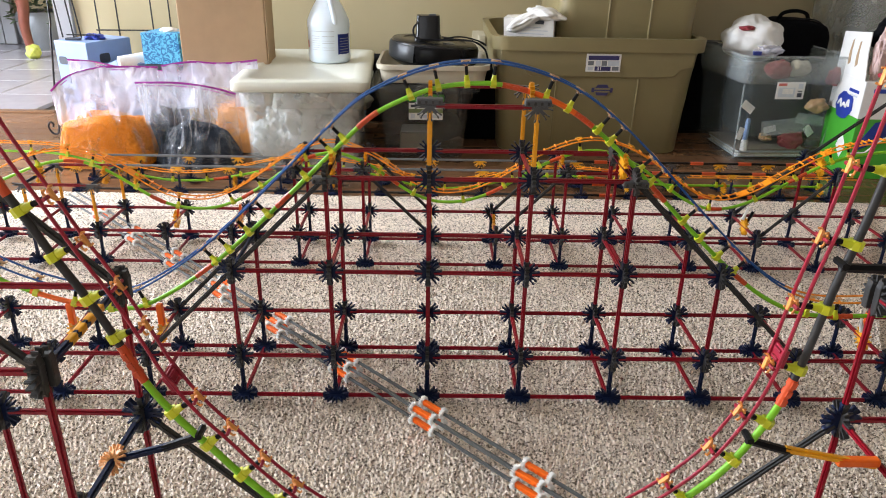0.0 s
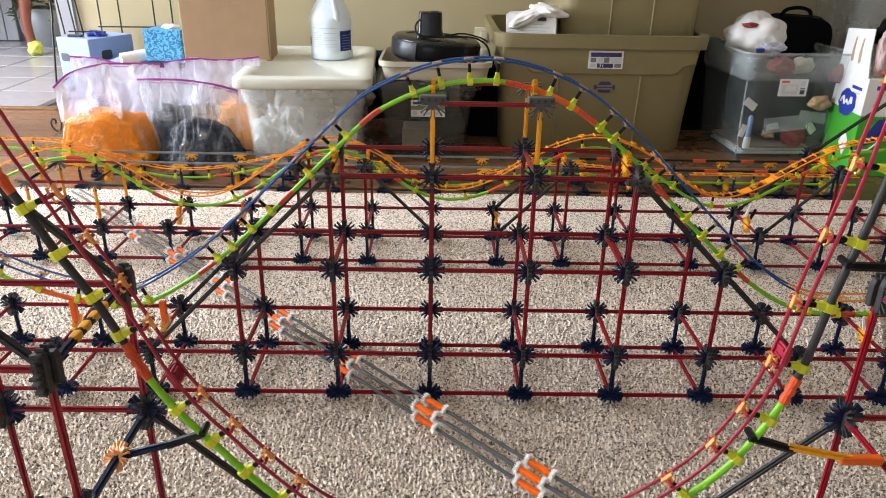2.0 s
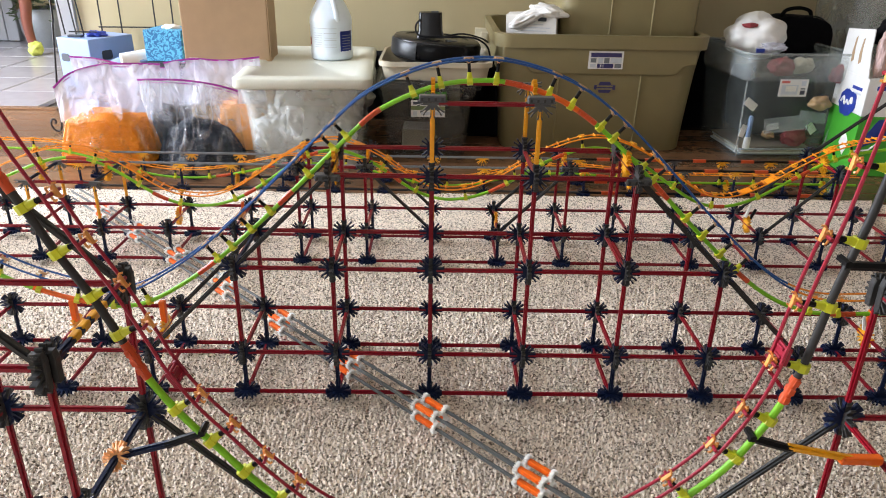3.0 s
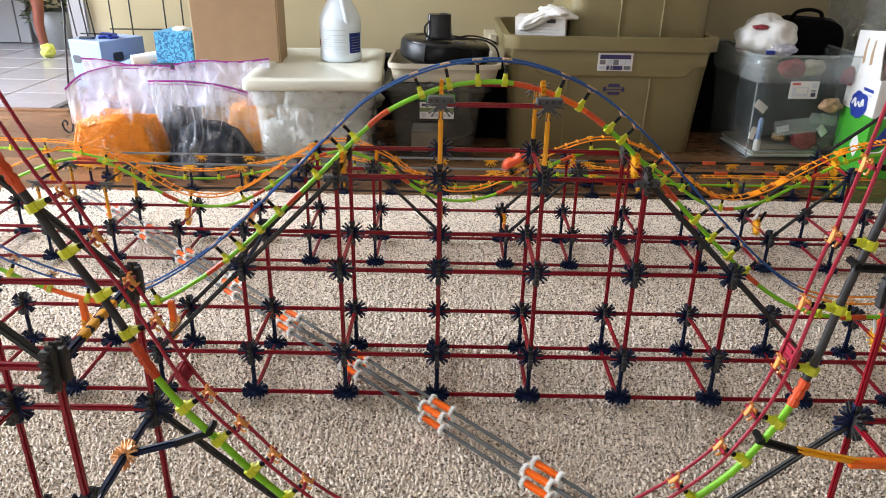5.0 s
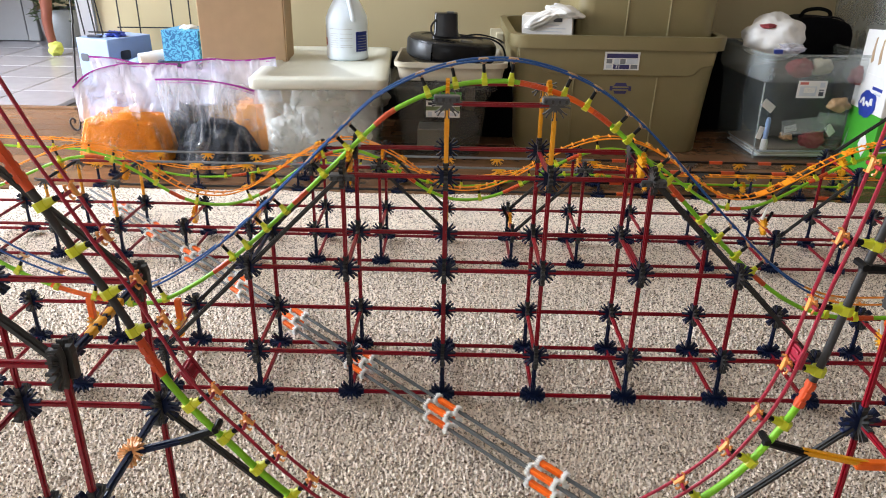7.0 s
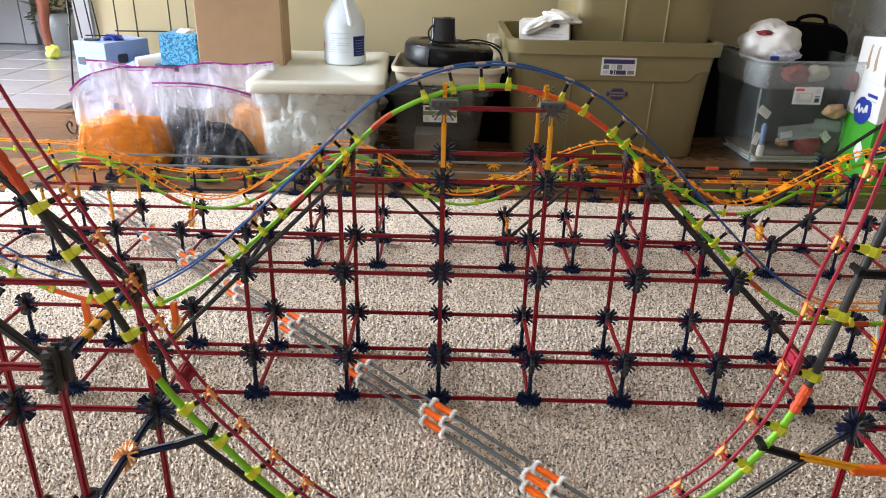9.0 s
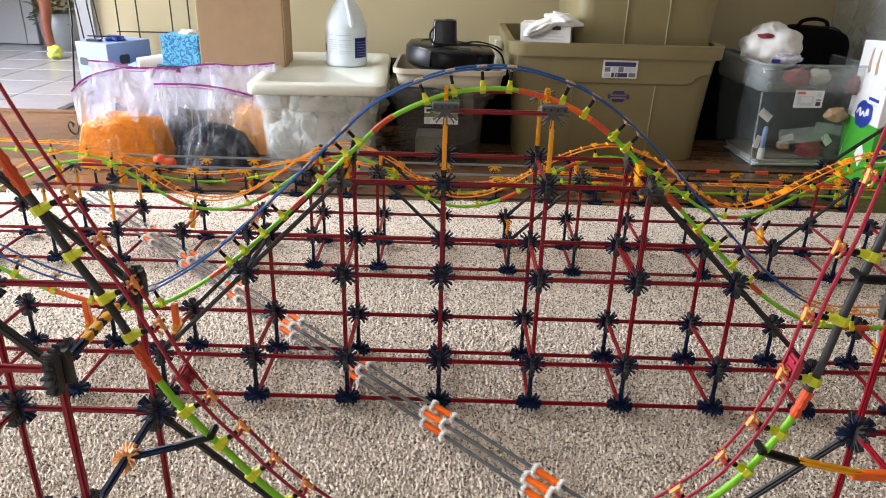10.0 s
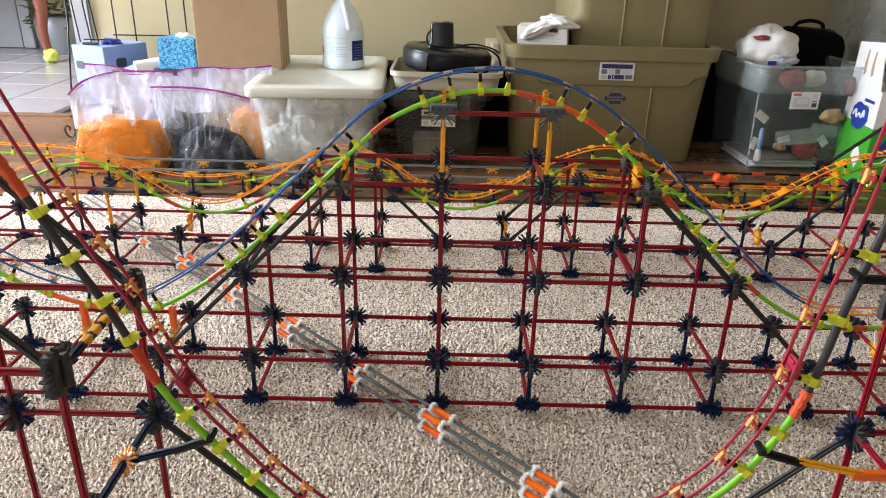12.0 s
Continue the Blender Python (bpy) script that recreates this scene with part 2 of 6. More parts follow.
def box(bm, lo, hi, m=None, bevel=0.0, mat=0):
    lo, hi = Vector(lo), Vector(hi)
    base = Matrix.Translation((lo + hi) / 2) @ Matrix.Diagonal((*(hi - lo), 1))
    r = bmesh.ops.create_cube(bm, size=1, matrix=(m or Matrix()) @ base)
    faces = {f for v in r["verts"] for f in v.link_faces}
    for f in faces:
        f.material_index = mat
    if bevel:
        edges = {e for v in r["verts"] for e in v.link_edges}
        bmesh.ops.bevel(bm, geom=list(edges), offset=bevel, segments=2, affect="EDGES", profile=0.5)
    return bm


def tube(bm, pts, r, n=6, mat=0, cap=True, flat=None):
    """A round bar along points; flat squeezes it along one axis of its section."""
    pts = [Vector(p) for p in pts]
    rings, up = [], None
    for i, p in enumerate(pts):
        t = (pts[min(i + 1, len(pts) - 1)] - pts[max(i - 1, 0)]).normalized()
        if up is None:
            up = Vector((0, 1, 0)) if abs(t.y) < 0.9 else Vector((0, 0, 1))
        up = (up - t * up.dot(t)).normalized()
        side = t.cross(up)
        rr = r(i / (len(pts) - 1)) if callable(r) else r
        k = flat or 1
        rings.append([bm.verts.new(p + (up * math.cos(a) * k + side * math.sin(a)) * rr) for a in (2 * math.pi * j / n for j in range(n))])
    for a, b in zip(rings, rings[1:]):
        for j in range(n):
            bm.faces.new((a[j], a[(j + 1) % n], b[(j + 1) % n], b[j])).material_index = mat
    if cap:
        bm.faces.new(rings[0]).material_index = mat
        bm.faces.new(rings[-1][::-1]).material_index = mat
    return bm


def rounded(w, d, r, n=5):
    out = []
    for cx, cy, a0 in ((w / 2 - r, d / 2 - r, 0), (-w / 2 + r, d / 2 - r, 90), (-w / 2 + r, -d / 2 + r, 180), (w / 2 - r, -d / 2 + r, 270)):
        for k in range(n):
            a = radians(a0 + 90 * k / (n - 1))
            out.append((cx + r * math.cos(a), cy + r * math.sin(a)))
    return out


def loft(bm, rings, m=None, cap=(True, True), mat=0):
    """Skin a stack of rings, each (list of xy, z) or a list of xyz."""
    m = m or Matrix()
    made = []
    for ring in rings:
        pts = [(x, y, ring[1]) for x, y in ring[0]] if isinstance(ring, tuple) else ring
        made.append([bm.verts.new(m @ Vector(p)) for p in pts])
    n = len(made[0])
    for a, b in zip(made, made[1:]):
        for j in range(n):
            bm.faces.new((a[j], a[(j + 1) % n], b[(j + 1) % n], b[j])).material_index = mat
    if cap[0]:
        bm.faces.new(made[0][::-1]).material_index = mat
    if cap[1]:
        bm.faces.new(made[-1]).material_index = mat
    return bm


def smooth_path(ctrl, per=8):
    """Points along a smooth curve through the controls."""
    c = [Vector(p) for p in ctrl]
    out = []
    for i in range(len(c) - 1):
        p0, p1, p2, p3 = c[max(i - 1, 0)], c[i], c[i + 1], c[min(i + 2, len(c) - 1)]
        for k in range(per):
            t = k / per
            out.append(0.5 * (2 * p1 + (p2 - p0) * t + (2 * p0 - 5 * p1 + 4 * p2 - p3) * t * t + (3 * p1 - p0 - 3 * p2 + p3) * t ** 3))
    return out + [c[-1]]


def relaxed(pts, times=6):
    """Even out small kinks of a path."""
    for _ in range(times):
        pts = [pts[0]] + [(a + 2 * b + c) / 4 for a, b, c in zip(pts, pts[1:], pts[2:])] + [pts[-1]]
    return pts


# ---- room ----
def slab(name, lo, hi, mat, label, category="wall"):
    bm = box(bmesh.new(), lo, hi)
    return tagged(new(name, mesh_of(name, bm, mat)), label, category, kind="structure")


def wall_with_hole(name, axis, at, thick, a0, a1, h, hole, mat, label):
    """A wall across one axis with one opening (a from, a to, z from, z to)."""
    bm = bmesh.new()
    b0, b1, z0, z1 = hole
    for lo, hi, c0, c1 in ((a0, b0, 0, h), (b1, a1, 0, h), (b0, b1, 0, z0), (b0, b1, z1, h)):
        if axis == "x":
            box(bm, (at, lo, c0), (at + thick, hi, c1))
        else:
            box(bm, (lo, at, c0), (hi, at + thick, c1))
    return tagged(new(name, mesh_of(name, bm, mat)), label, "wall", kind="structure")


def window_set(name, axis, at, a0, a1, z0, z1, label):
    win = thing(name, (at, a0, z0) if axis == "x" else (a0, at, z0), label, "window", kind="structure")
    w = 0.05

    def bar(part_name, lo, hi, c0, c1, d=0.03):
        bm = bmesh.new()
        box(bm, (at - d, lo, c0) if axis == "x" else (lo, at - d, c0), (at + d, hi, c1) if axis == "x" else (hi, at + d, c1))
        part(part_name, bm, TRIM, win)
    bar("frame_bar", a0, a0 + w, z0, z1)
    bar("frame_bar", a1 - w, a1, z0, z1)
    bar("frame_bar", a0 + w, a1 - w, z0, z0 + w)
    bar("frame_bar", a0 + w, a1 - w, z1 - w, z1)
    bar("mullion", (a0 + a1) / 2 - 0.03, (a0 + a1) / 2 + 0.03, z0 + w, z1 - w)
    return win


slab("ground", (-4.4, -3.4, -0.14), (3.2, 4.6, -0.034), GROUT, "plain screed under the floors", "floor")
slab("wall_north", (-1.56, 2.2, 0), (2.7, 2.32, 2.5), WALL, "beige painted wall behind the storage bins")
slab("wall_passage", (-1.56, 2.32, 0), (-1.44, 4.1, 2.5), WALL, "beige painted side wall of the tiled passage")
slab("wall_far", (-4.0, 4.1, 0), (-1.44, 4.22, 2.5), WALL, "beige painted wall beyond the tiles")
# east and south walls stay out of view, darkened to reduce fill
slab("wall_east", (2.7, -3.1, 0), (2.82, 2.32, 2.5), TAUPE, "unseen side wall kept dark taupe to cut bounced light")
wall_with_hole("wall_west", "x", -4.12, 0.12, -3.1, 4.22, 2.5, (-0.2, 2.8, 0.15, 2.3), WALL, "beige painted wall with a wide window")
wall_with_hole("wall_south", "y", -3.1, 0.12, -4.0, 2.7, 2.5, (-2.3, -0.3, 0.85, 2.15), TAUPE, "unseen dark taupe wall around the added fill window")
window_set("window_1", "x", -4.06, -0.2, 2.8, 0.15, 2.3, "wide white-framed window full of daylight")
# this unseen window is added only to go with the front fill
window_set("fill_window", "y", -3.04, -2.3, -0.3, 0.85, 2.15, "unseen white-framed window added around the front fill lamp")
slab("ceiling", (-4.12, -3.1, 2.5), (2.82, 4.22, 2.6), CEIL, "plain off-white ceiling", "ceiling")
slab("corner_trim", (-1.605, 2.18, -0.03), (-1.535, 2.335, 2.5), TRIM, "white corner trim at the wall's end", "trim")
slab("baseboard", (-1.5, 2.185, -0.03), (2.7, 2.2, 0.09), WALL, "beige painted baseboard along the wall", "baseboard")
slab("baseboard_far", (-3.9, 4.085, -0.03), (-1.62, 4.1, 0.1), TRIM, "white baseboard beyond the tiles", "baseboard")


def carpet():
    """Pile carpet: domed tufts with gaps between them, fine where it is seen from near, and a plain rim out of sight."""
    ys = [-0.40]
    while ys[-1] < 1.03:
        ys.append(ys[-1] + 0.0013 + 0.0017 * (ys[-1] + 0.4))
    ys = np.array(ys)
    us = np.linspace(-1, 1, 1080)
    rng = np.random.default_rng(4)
    nx, ny = len(us), len(ys)
    gx = us[None, :] * (0.56 + 0.53 * (ys + 0.4))[:, None]
    gy = np.repeat(ys[:, None], nx, 1)
    cell = 0.0041
    cx, cy = np.floor(gx / cell).astype(int), np.floor(gy / cell).astype(int)
    cx0, cy0 = cx.min() - 1, cy.min() - 1
    w, hgt = cx.max() - cx0 + 2, cy.max() - cy0 + 2
    jit, tall, lie = rng.random((hgt, w, 2)), rng.random((hgt, w)), rng.random((hgt, w)) * np.pi
    z = np.full((ny, nx), -1.0)
    for ox in (-1, 0, 1):
        for oy in (-1, 0, 1):
            ix, iy = cx + ox - cx0, cy + oy - cy0
            dx = gx - (cx + ox + jit[iy, ix, 0]) * cell
            dy = gy - (cy + oy + jit[iy, ix, 1]) * cell
            ca, sa = np.cos(lie[iy, ix]), np.sin(lie[iy, ix])
            # each tuft lies along a way of its own, longer than wide
            d2 = ((dx * ca + dy * sa) / (cell * 0.86)) ** 2 + ((dy * ca - dx * sa) / (cell * 0.5)) ** 2
            z = np.maximum(z, (0.4 + 0.6 * tall[iy, ix]) - d2)
    flatter = (1 - 0.5 * np.clip((ys + 0.1) / 0.9, 0, 1))[:, None]
    z = (np.clip(z, -0.9, 1) * 0.0046 - 0.0038) * flatter + (rng.random((ny, nx)) - 0.5) * 0.0018
    z[-1, :] = -0.03
    edge = 0.006 * np.sin(gx[-1] * 9) + 0.004 * np.sin(gx[-1] * 31)
    gy[-1] += edge
    gy[-2] += edge
    co = np.stack([gx, gy, z], -1).reshape(-1, 3)
    i = np.arange(ny * nx).reshape(ny, nx)
    quads = np.stack([i[:-1, :-1], i[:-1, 1:], i[1:, 1:], i[1:, :-1]], -1).reshape(-1, 4)
    me = bpy.data.meshes.new("carpet")
    me.vertices.add(len(co))
    me.vertices.foreach_set("co", co.ravel())
    me.loops.add(quads.size)
    me.loops.foreach_set("vertex_index", quads.ravel())
    me.polygons.add(len(quads))
    me.polygons.foreach_set("loop_start", np.arange(0, quads.size, 4))
    me.polygons.foreach_set("loop_total", np.full(len(quads), 4))
    me.update(calc_edges=True)
    me.materials.append(PILE)
    tagged(new("carpet", me), "beige cut-pile carpet with speckled tufts", "carpet", kind="structure")
    bm = bmesh.new()
    box(bm, (-4.0, -3.0, -0.033), (2.7, 1.026, -0.0135))
    tagged(new("carpet_border", mesh_of("carpet_border", bm, PILE)), "beige cut-pile carpet reaching the walls", "carpet", kind="structure")


carpet()


def plank_floor():
    fl = thing("wood_floor", (0, 1.03, -0.03), "brown oak strip floor beside the carpet", "floor", kind="structure")
    rnd = random.Random(3)
    bm = box(bmesh.new(), (-0.5, 0, -0.02), (0.5, 0.0835, 0), bevel=0.0012)
    me = mesh_of("plank", bm, WOOD)
    y = 1.034
    while y < 2.2:
        x = -4.0 - rnd.random() * 0.8
        while x < 2.7:
            ln = 0.7 + rnd.random() * 0.7
            ln = min(ln, 2.7 - x)
            if not (y > 2.04 and x < -1.62) and x > -3.99:
                ob = put("plank", me, fl, Matrix.Translation((x + ln / 2, y, -0.010 - rnd.random() * 0.0008)))
                ob.scale = (ln - 0.0015, 1, 1)
            x += ln
        y += 0.085


def tile_floor():
    fl = thing("tile_floor", (-2.6, 3, -0.03), "large beige glazed floor tiles with dark grout", "floor", kind="structure")
    me = mesh_of("tile", box(bmesh.new(), (-0.163, -0.163, -0.02), (0.163, 0.163, 0), bevel=0.003), TILE)
    for i in range(8):
        for j in range(7):
            x, y = -3.9 + i * 0.333, 2.26 + j * 0.333
            if x < -1.7:
                put("tile", me, fl, pose(x, y, -0.008))
    bm = box(bmesh.new(), (-4.0, 2.05, -0.033), (-1.62, 2.092, -0.002), bevel=0.004)
    tagged(new("threshold_trim", mesh_of("threshold_trim", bm, WOOD)), "wooden threshold strip between planks and tiles", "trim", kind="structure")


# ---- construction toy pieces ----
def rod_mesh(name, mat):
    """A ribbed rod of unit length along z: a cross-shaped section with round ends."""
    bm = bmesh.new()
    a, b = 0.0032, 0.0014
    sec = [(a, b), (b, b), (b, a), (-b, a), (-b, b), (-a, b), (-a, -b), (-b, -b), (-b, -a), (b, -a), (b, -b), (a, -b)]
    loft(bm, [(sec, 0), (sec, 1)])
    return mesh_of(name, bm, mat)


ROD = {k: rod_mesh(k + "_rod", m) for k, m in dict(red=RED, navy=NAVY, grey=GREY, yellow=YELLOW, midgrey=MIDGREY, slate=SLATE, black=BLACK).items()}


def rod(parent, a, b, colour="red", gap=0.009, fat=1.0, name="rod"):
    a, b = Vector(a), Vector(b)
    d = b - a
    ln = d.length - 2 * gap
    m = Matrix.Translation(a + d.normalized() * gap) @ d.to_track_quat("Z", "Y").to_matrix().to_4x4()
    ob = put(name, ROD[colour], parent, m)
    ob.scale = (fat, fat, ln)
    return ob


def disc(bm, m, ways=8, start=0.0, mat=0, r=0.0215):
    """A flat snap connector cut from one outline: a hub with pairs of snap fingers all round."""
    k = r / 0.0215
    arm = [(0.0088, -0.0034), (0.0160, -0.0036), (0.0190, -0.0046), (0.0210, -0.0040), (0.0210, -0.0024), (0.0140, -0.0016), (0.0115, 0.0), (0.0140, 0.0016), (0.0210, 0.0024), (0.0210, 0.0040), (0.0190, 0.0046), (0.0160, 0.0036), (0.0088, 0.0034)]
    out = []
    for w in range(8):
        a = radians(start + 45 * w)
        c, s = math.cos(a) * k, math.sin(a) * k
        for x, y in arm if w < ways else [(0.0085, -0.003), (0.0085, 0.003)]:
            out.append((x * c - y * s, x * s + y * c))
    return loft(bm, [(out, -0.0029), (out, 0.0029)], m, mat=mat)


UPRIGHT, SIDEWAYS, LEVEL = pose(0, 0, 0, 90), pose(0, 0, 0, 90, 0, 90), Matrix()


def half_disc(bm, m, mat=0):
    """A half connector: a straight upper edge and five snap ways fanned out below it."""
    arm = [(0.0062, -0.0024), (0.0165, -0.0026), (0.0205, -0.0042), (0.0212, -0.0022), (0.0135, -0.0008), (0.0135, 0.0008), (0.0212, 0.0022), (0.0205, 0.0042), (0.0165, 0.0026), (0.0062, 0.0024)]
    out = []
    for w in range(5):
        c, s = math.cos(radians(180 + 45 * w)), math.sin(radians(180 + 45 * w))
        out += [(x * c - y * s, x * s + y * c) for x, y in arm]
    return loft(bm, [(out, -0.0029), (out, 0.0029)], m, mat=mat)


def half_hub_mesh(name, mat):
    return mesh_of(name, half_disc(bmesh.new(), UPRIGHT), mat)


def hub_mesh(name, kinds, mats):
    bm = bmesh.new()
    for (m, ways, start), k in kinds:
        disc(bm, m, ways, start, k)
    return mesh_of(name, bm, *mats)


HUB = {
    "cross": hub_mesh("cross_hub", [((UPRIGHT, 8, 0), 0), ((SIDEWAYS, 8, 0), 1)], [NAVY, GREY]),
    "base": hub_mesh("base_hub", [((LEVEL, 8, 0), 0), ((UPRIGHT, 5, 0), 0)], [NAVY]),
    "grey": hub_mesh("grey_hub", [((UPRIGHT, 8, 0), 0), ((SIDEWAYS, 8, 0), 0)], [GREY]),
    "yellow": half_hub_mesh("yellow_half_hub", YELLOW),
    "fan": half_hub_mesh("grey_half_hub", STEEL),
    "greyside": hub_mesh("grey_side_hub", [((SIDEWAYS, 8, 0), 0)], [GREY]),
    "amber": hub_mesh("amber_hub", [((SIDEWAYS, 8, 0), 0)], [AMBER]),
    "small": hub_mesh("small_hub", [((pose(0, 0, 0, 35, -35, 0) @ Matrix.Scale(0.72, 4), 8, 0), 0), ((pose(0, 0, 0, 100, 0, 25) @ Matrix.Scale(0.62, 4), 5, 0), 0)], [PEACH]),
}


def hub(parent, p, kind="cross", m=None):
    return put("connector", HUB[kind], parent, Matrix.Translation(p) @ (m or Matrix()))


def top_plate(parent, p):
    """A long grey cap block under the track with a row of slots."""
    bm = bmesh.new()
    box(bm, (-0.0185, -0.008, -0.004), (0.0185, 0.008, 0.0055), Matrix.Translation(p), bevel=0.002)
    ob = part("cap_block", bm, STEEL, parent)
    for k in range(4):
        part("slot", box(bmesh.new(), (-0.0158 + k * 0.0093, -0.0088, -0.0015), (-0.0125 + k * 0.0093, -0.0078, 0.003), Matrix.Translation(p)), GREY, ob)
    return ob


LV = (0.012, 0.087, 0.237, 0.387)


class Lattice:
    """Two rows of nodes 0.15 apart with rods between them."""

    def __init__(self, parent, y0, y1):
        self.parent, self.y, self.done, self.seen = parent, (y0, y1), set(), set()

    def p(self, i, j, k):
        z = LV[k] if isinstance(k, int) else k
        return Vector((0.15 * i, self.y[j], z))

    def link(self, a, b, colour="red", **kw):
        if (a, b) not in self.seen:
            self.seen.add((a, b))
            rod(self.parent, self.p(*a), self.p(*b), colour, **kw)

    def node(self, i, j, k, kind=None):
        if (i, j, k) not in self.done:
            self.done.add((i, j, k))
            hub(self.parent, self.p(i, j, k), kind or ("base" if k == 0 else "cross"))

    def base(self, i0, i1):
        for i in range(i0, i1 + 1):
            for j in (0, 1):
                self.node(i, j, 0)
                self.node(i, j, 1)
                self.link((i, j, 0), (i, j, 1), "navy")
                if i < i1:
                    for k in (0, 1):
                        self.link((i, j, k), (i + 1, j, k))
            for k in (0, 1):
                self.link((i, 0, k), (i, 1, k))

    def tower(self, i, j, k0, k1):
        for k in range(k0, k1):
            self.link((i, j, k), (i, j, k + 1))
            self.node(i, j, k + 1)


# ---- support frames ----
def hill_frame():
    fr = thing("hill_support_frame", (0, 0.075, 0), "red rod lattice with navy snap connectors on the carpet", "toy frame")
    g = Lattice(fr, 0.0, 0.15)
    g.base(-5, 6)
    for place in ((-1, 0, 3), (2, 0, 3), (-1, 1, 3), (2, 1, 3)):
        g.done.add(place)
        hub(fr, g.p(*place), "greyside")
    for j in (0, 1):
        for i, top in ((-2, 2), (-1, 3), (0, 3), (1, 3), (2, 3), (3, 2)):
            g.tower(i, j, 1, top)
        for i in range(-2, 3):
            g.link((i, j, 2), (i + 1, j, 2))
        for i in range(-1, 2):
            g.link((i, j, 3), (i + 1, j, 3))
        # sloping stays under the climbing and falling track
        for a, b in (((-1, j, 3), (-2, j, 2)), ((-2, j, 2), (-3, j, 1)), ((2, j, 3), (3, j, 2)), ((3, j, 2), (4, j, 1))):
            g.link(a, b, "grey", fat=1.05)
        for i in (0, 1):
            rod(fr, g.p(i, j, 3), g.p(i, j, 0.493), "yellow")
            hub(fr, g.p(i, j, 0.493), "fan")
        rod(fr, g.p(0, j, 0.493), g.p(1, j, 0.493), "red")
    for i in (-1, 1, 2):
        for k in (2, 3):
            g.link((i, 0, k), (i, 1, k))
    for i in (-2, 3):
        g.link((i, 0, 2), (i, 1, 2), "navy")
    for p in (g.p(-1, 0, 0.383), g.p(2, 0, 0.383), g.p(0, 0, 0.499), g.p(1, 0, 0.499)):
        top_plate(fr, p)
    # cross rods with clip hubs that carry the track
    for i, z in ((-1, 0.387), (0, 0.493), (1, 0.493), (2, 0.387)):
        rod(fr, (0.15 * i, 0, z), (0.15 * i, 0.15, z), "navy")
        hub(fr, (0.15 * i, 0.075, z), "amber")
    for i in (-4, -3, 5):
        hub(fr, (0.15 * i, 0.075, LV[1]), "amber")
        bm = box(bmesh.new(), (0.15 * i - 0.005, 0.07, LV[1] + 0.01), (0.15 * i + 0.005, 0.08, LV[1] + 0.05), bevel=0.0015)
        part("splice", bm, ORANGE, fr)
    part("prop", tube(bmesh.new(), [(0.745, 0.075, 0.10), (0.738, 0.075, 0.125)], lambda f: 0.0042 - 0.002 * f, 6), WHITE, fr, smooth=True)


def rear_frame():
    fr = thing("rear_support_frame", (0, 0.593, 0), "low red rod lattice with navy connectors under the orange track", "toy frame")
    g = Lattice(fr, 0.518, 0.668)
    g.base(-8, 8)
    for j in (0, 1):
        for i in (-2, -1, 2, 3):
            g.tower(i, j, 1, 2)
        g.link((-2, j, 2), (-1, j, 2))
        g.link((2, j, 2), (3, j, 2))
        for a, b in (((-1, j, 2), (0, j, 1)), ((2, j, 2), (1, j, 1)), ((6, j, 2), (5, j, 1))):
            g.link(a, b, "grey", fat=1.05)
        for i in (-6, -5):
            rod(fr, g.p(i, j, 1), g.p(i, j, 0.193), "yellow")
            hub(fr, g.p(i, j, 0.193), "fan")
        rod(fr, g.p(-6, j, 0.193), g.p(-5, j, 0.193), "red")
        g.tower(6, j, 1, 2)
        g.node(6, j, 2)
    for i in (-2, -1, 2, 3, 6):
        g.link((i, 0, 2), (i, 1, 2))
        hub(fr, (0.15 * i, 0.593, LV[2]), "amber")
    for i in (-1, 2, -2):
        top_plate(fr, g.p(i, 0, 0.24))
    for i in (-6, -5):
        rod(fr, (0.15 * i, 0.518, 0.193), (0.15 * i, 0.668, 0.193), "navy")
        hub(fr, (0.15 * i, 0.593, 0.193), "amber")
    for i, kind in ((-4, "amber"), (-3, "amber"), (0, "amber"), (1, "amber"), (5, "amber")):
        hub(fr, (0.15 * i, 0.593, LV[1]), kind)
    # lift stringer that climbs away from the last tower
    rod(fr, g.p(6, 1, 2), (1.35, 0.668, 0.604), "grey", fat=1.2)
    # white and black prop under the second dip
    part("prop", tube(bmesh.new(), [(0.743, 0.593, 0.105), (0.752, 0.593, 0.137)], lambda f: 0.0042 - 0.002 * f, 6), WHITE, fr, smooth=True)
    # short arms that hold the track over the dips
    for i, x in ((-3, -0.447), (0, 0.0), (1, 0.13), (5, 0.765), (-4, -0.59)):
        bm = bmesh.new()
        tube(bm, [(0.15 * i, 0.593, LV[1]), (0.15 * i + (x - 0.15 * i) * 0.5, 0.593, 0.105), (x, 0.593, 0.125)], 0.0035)
        part("arm", bm, BLACK if i > 0 else ORANGE, fr)


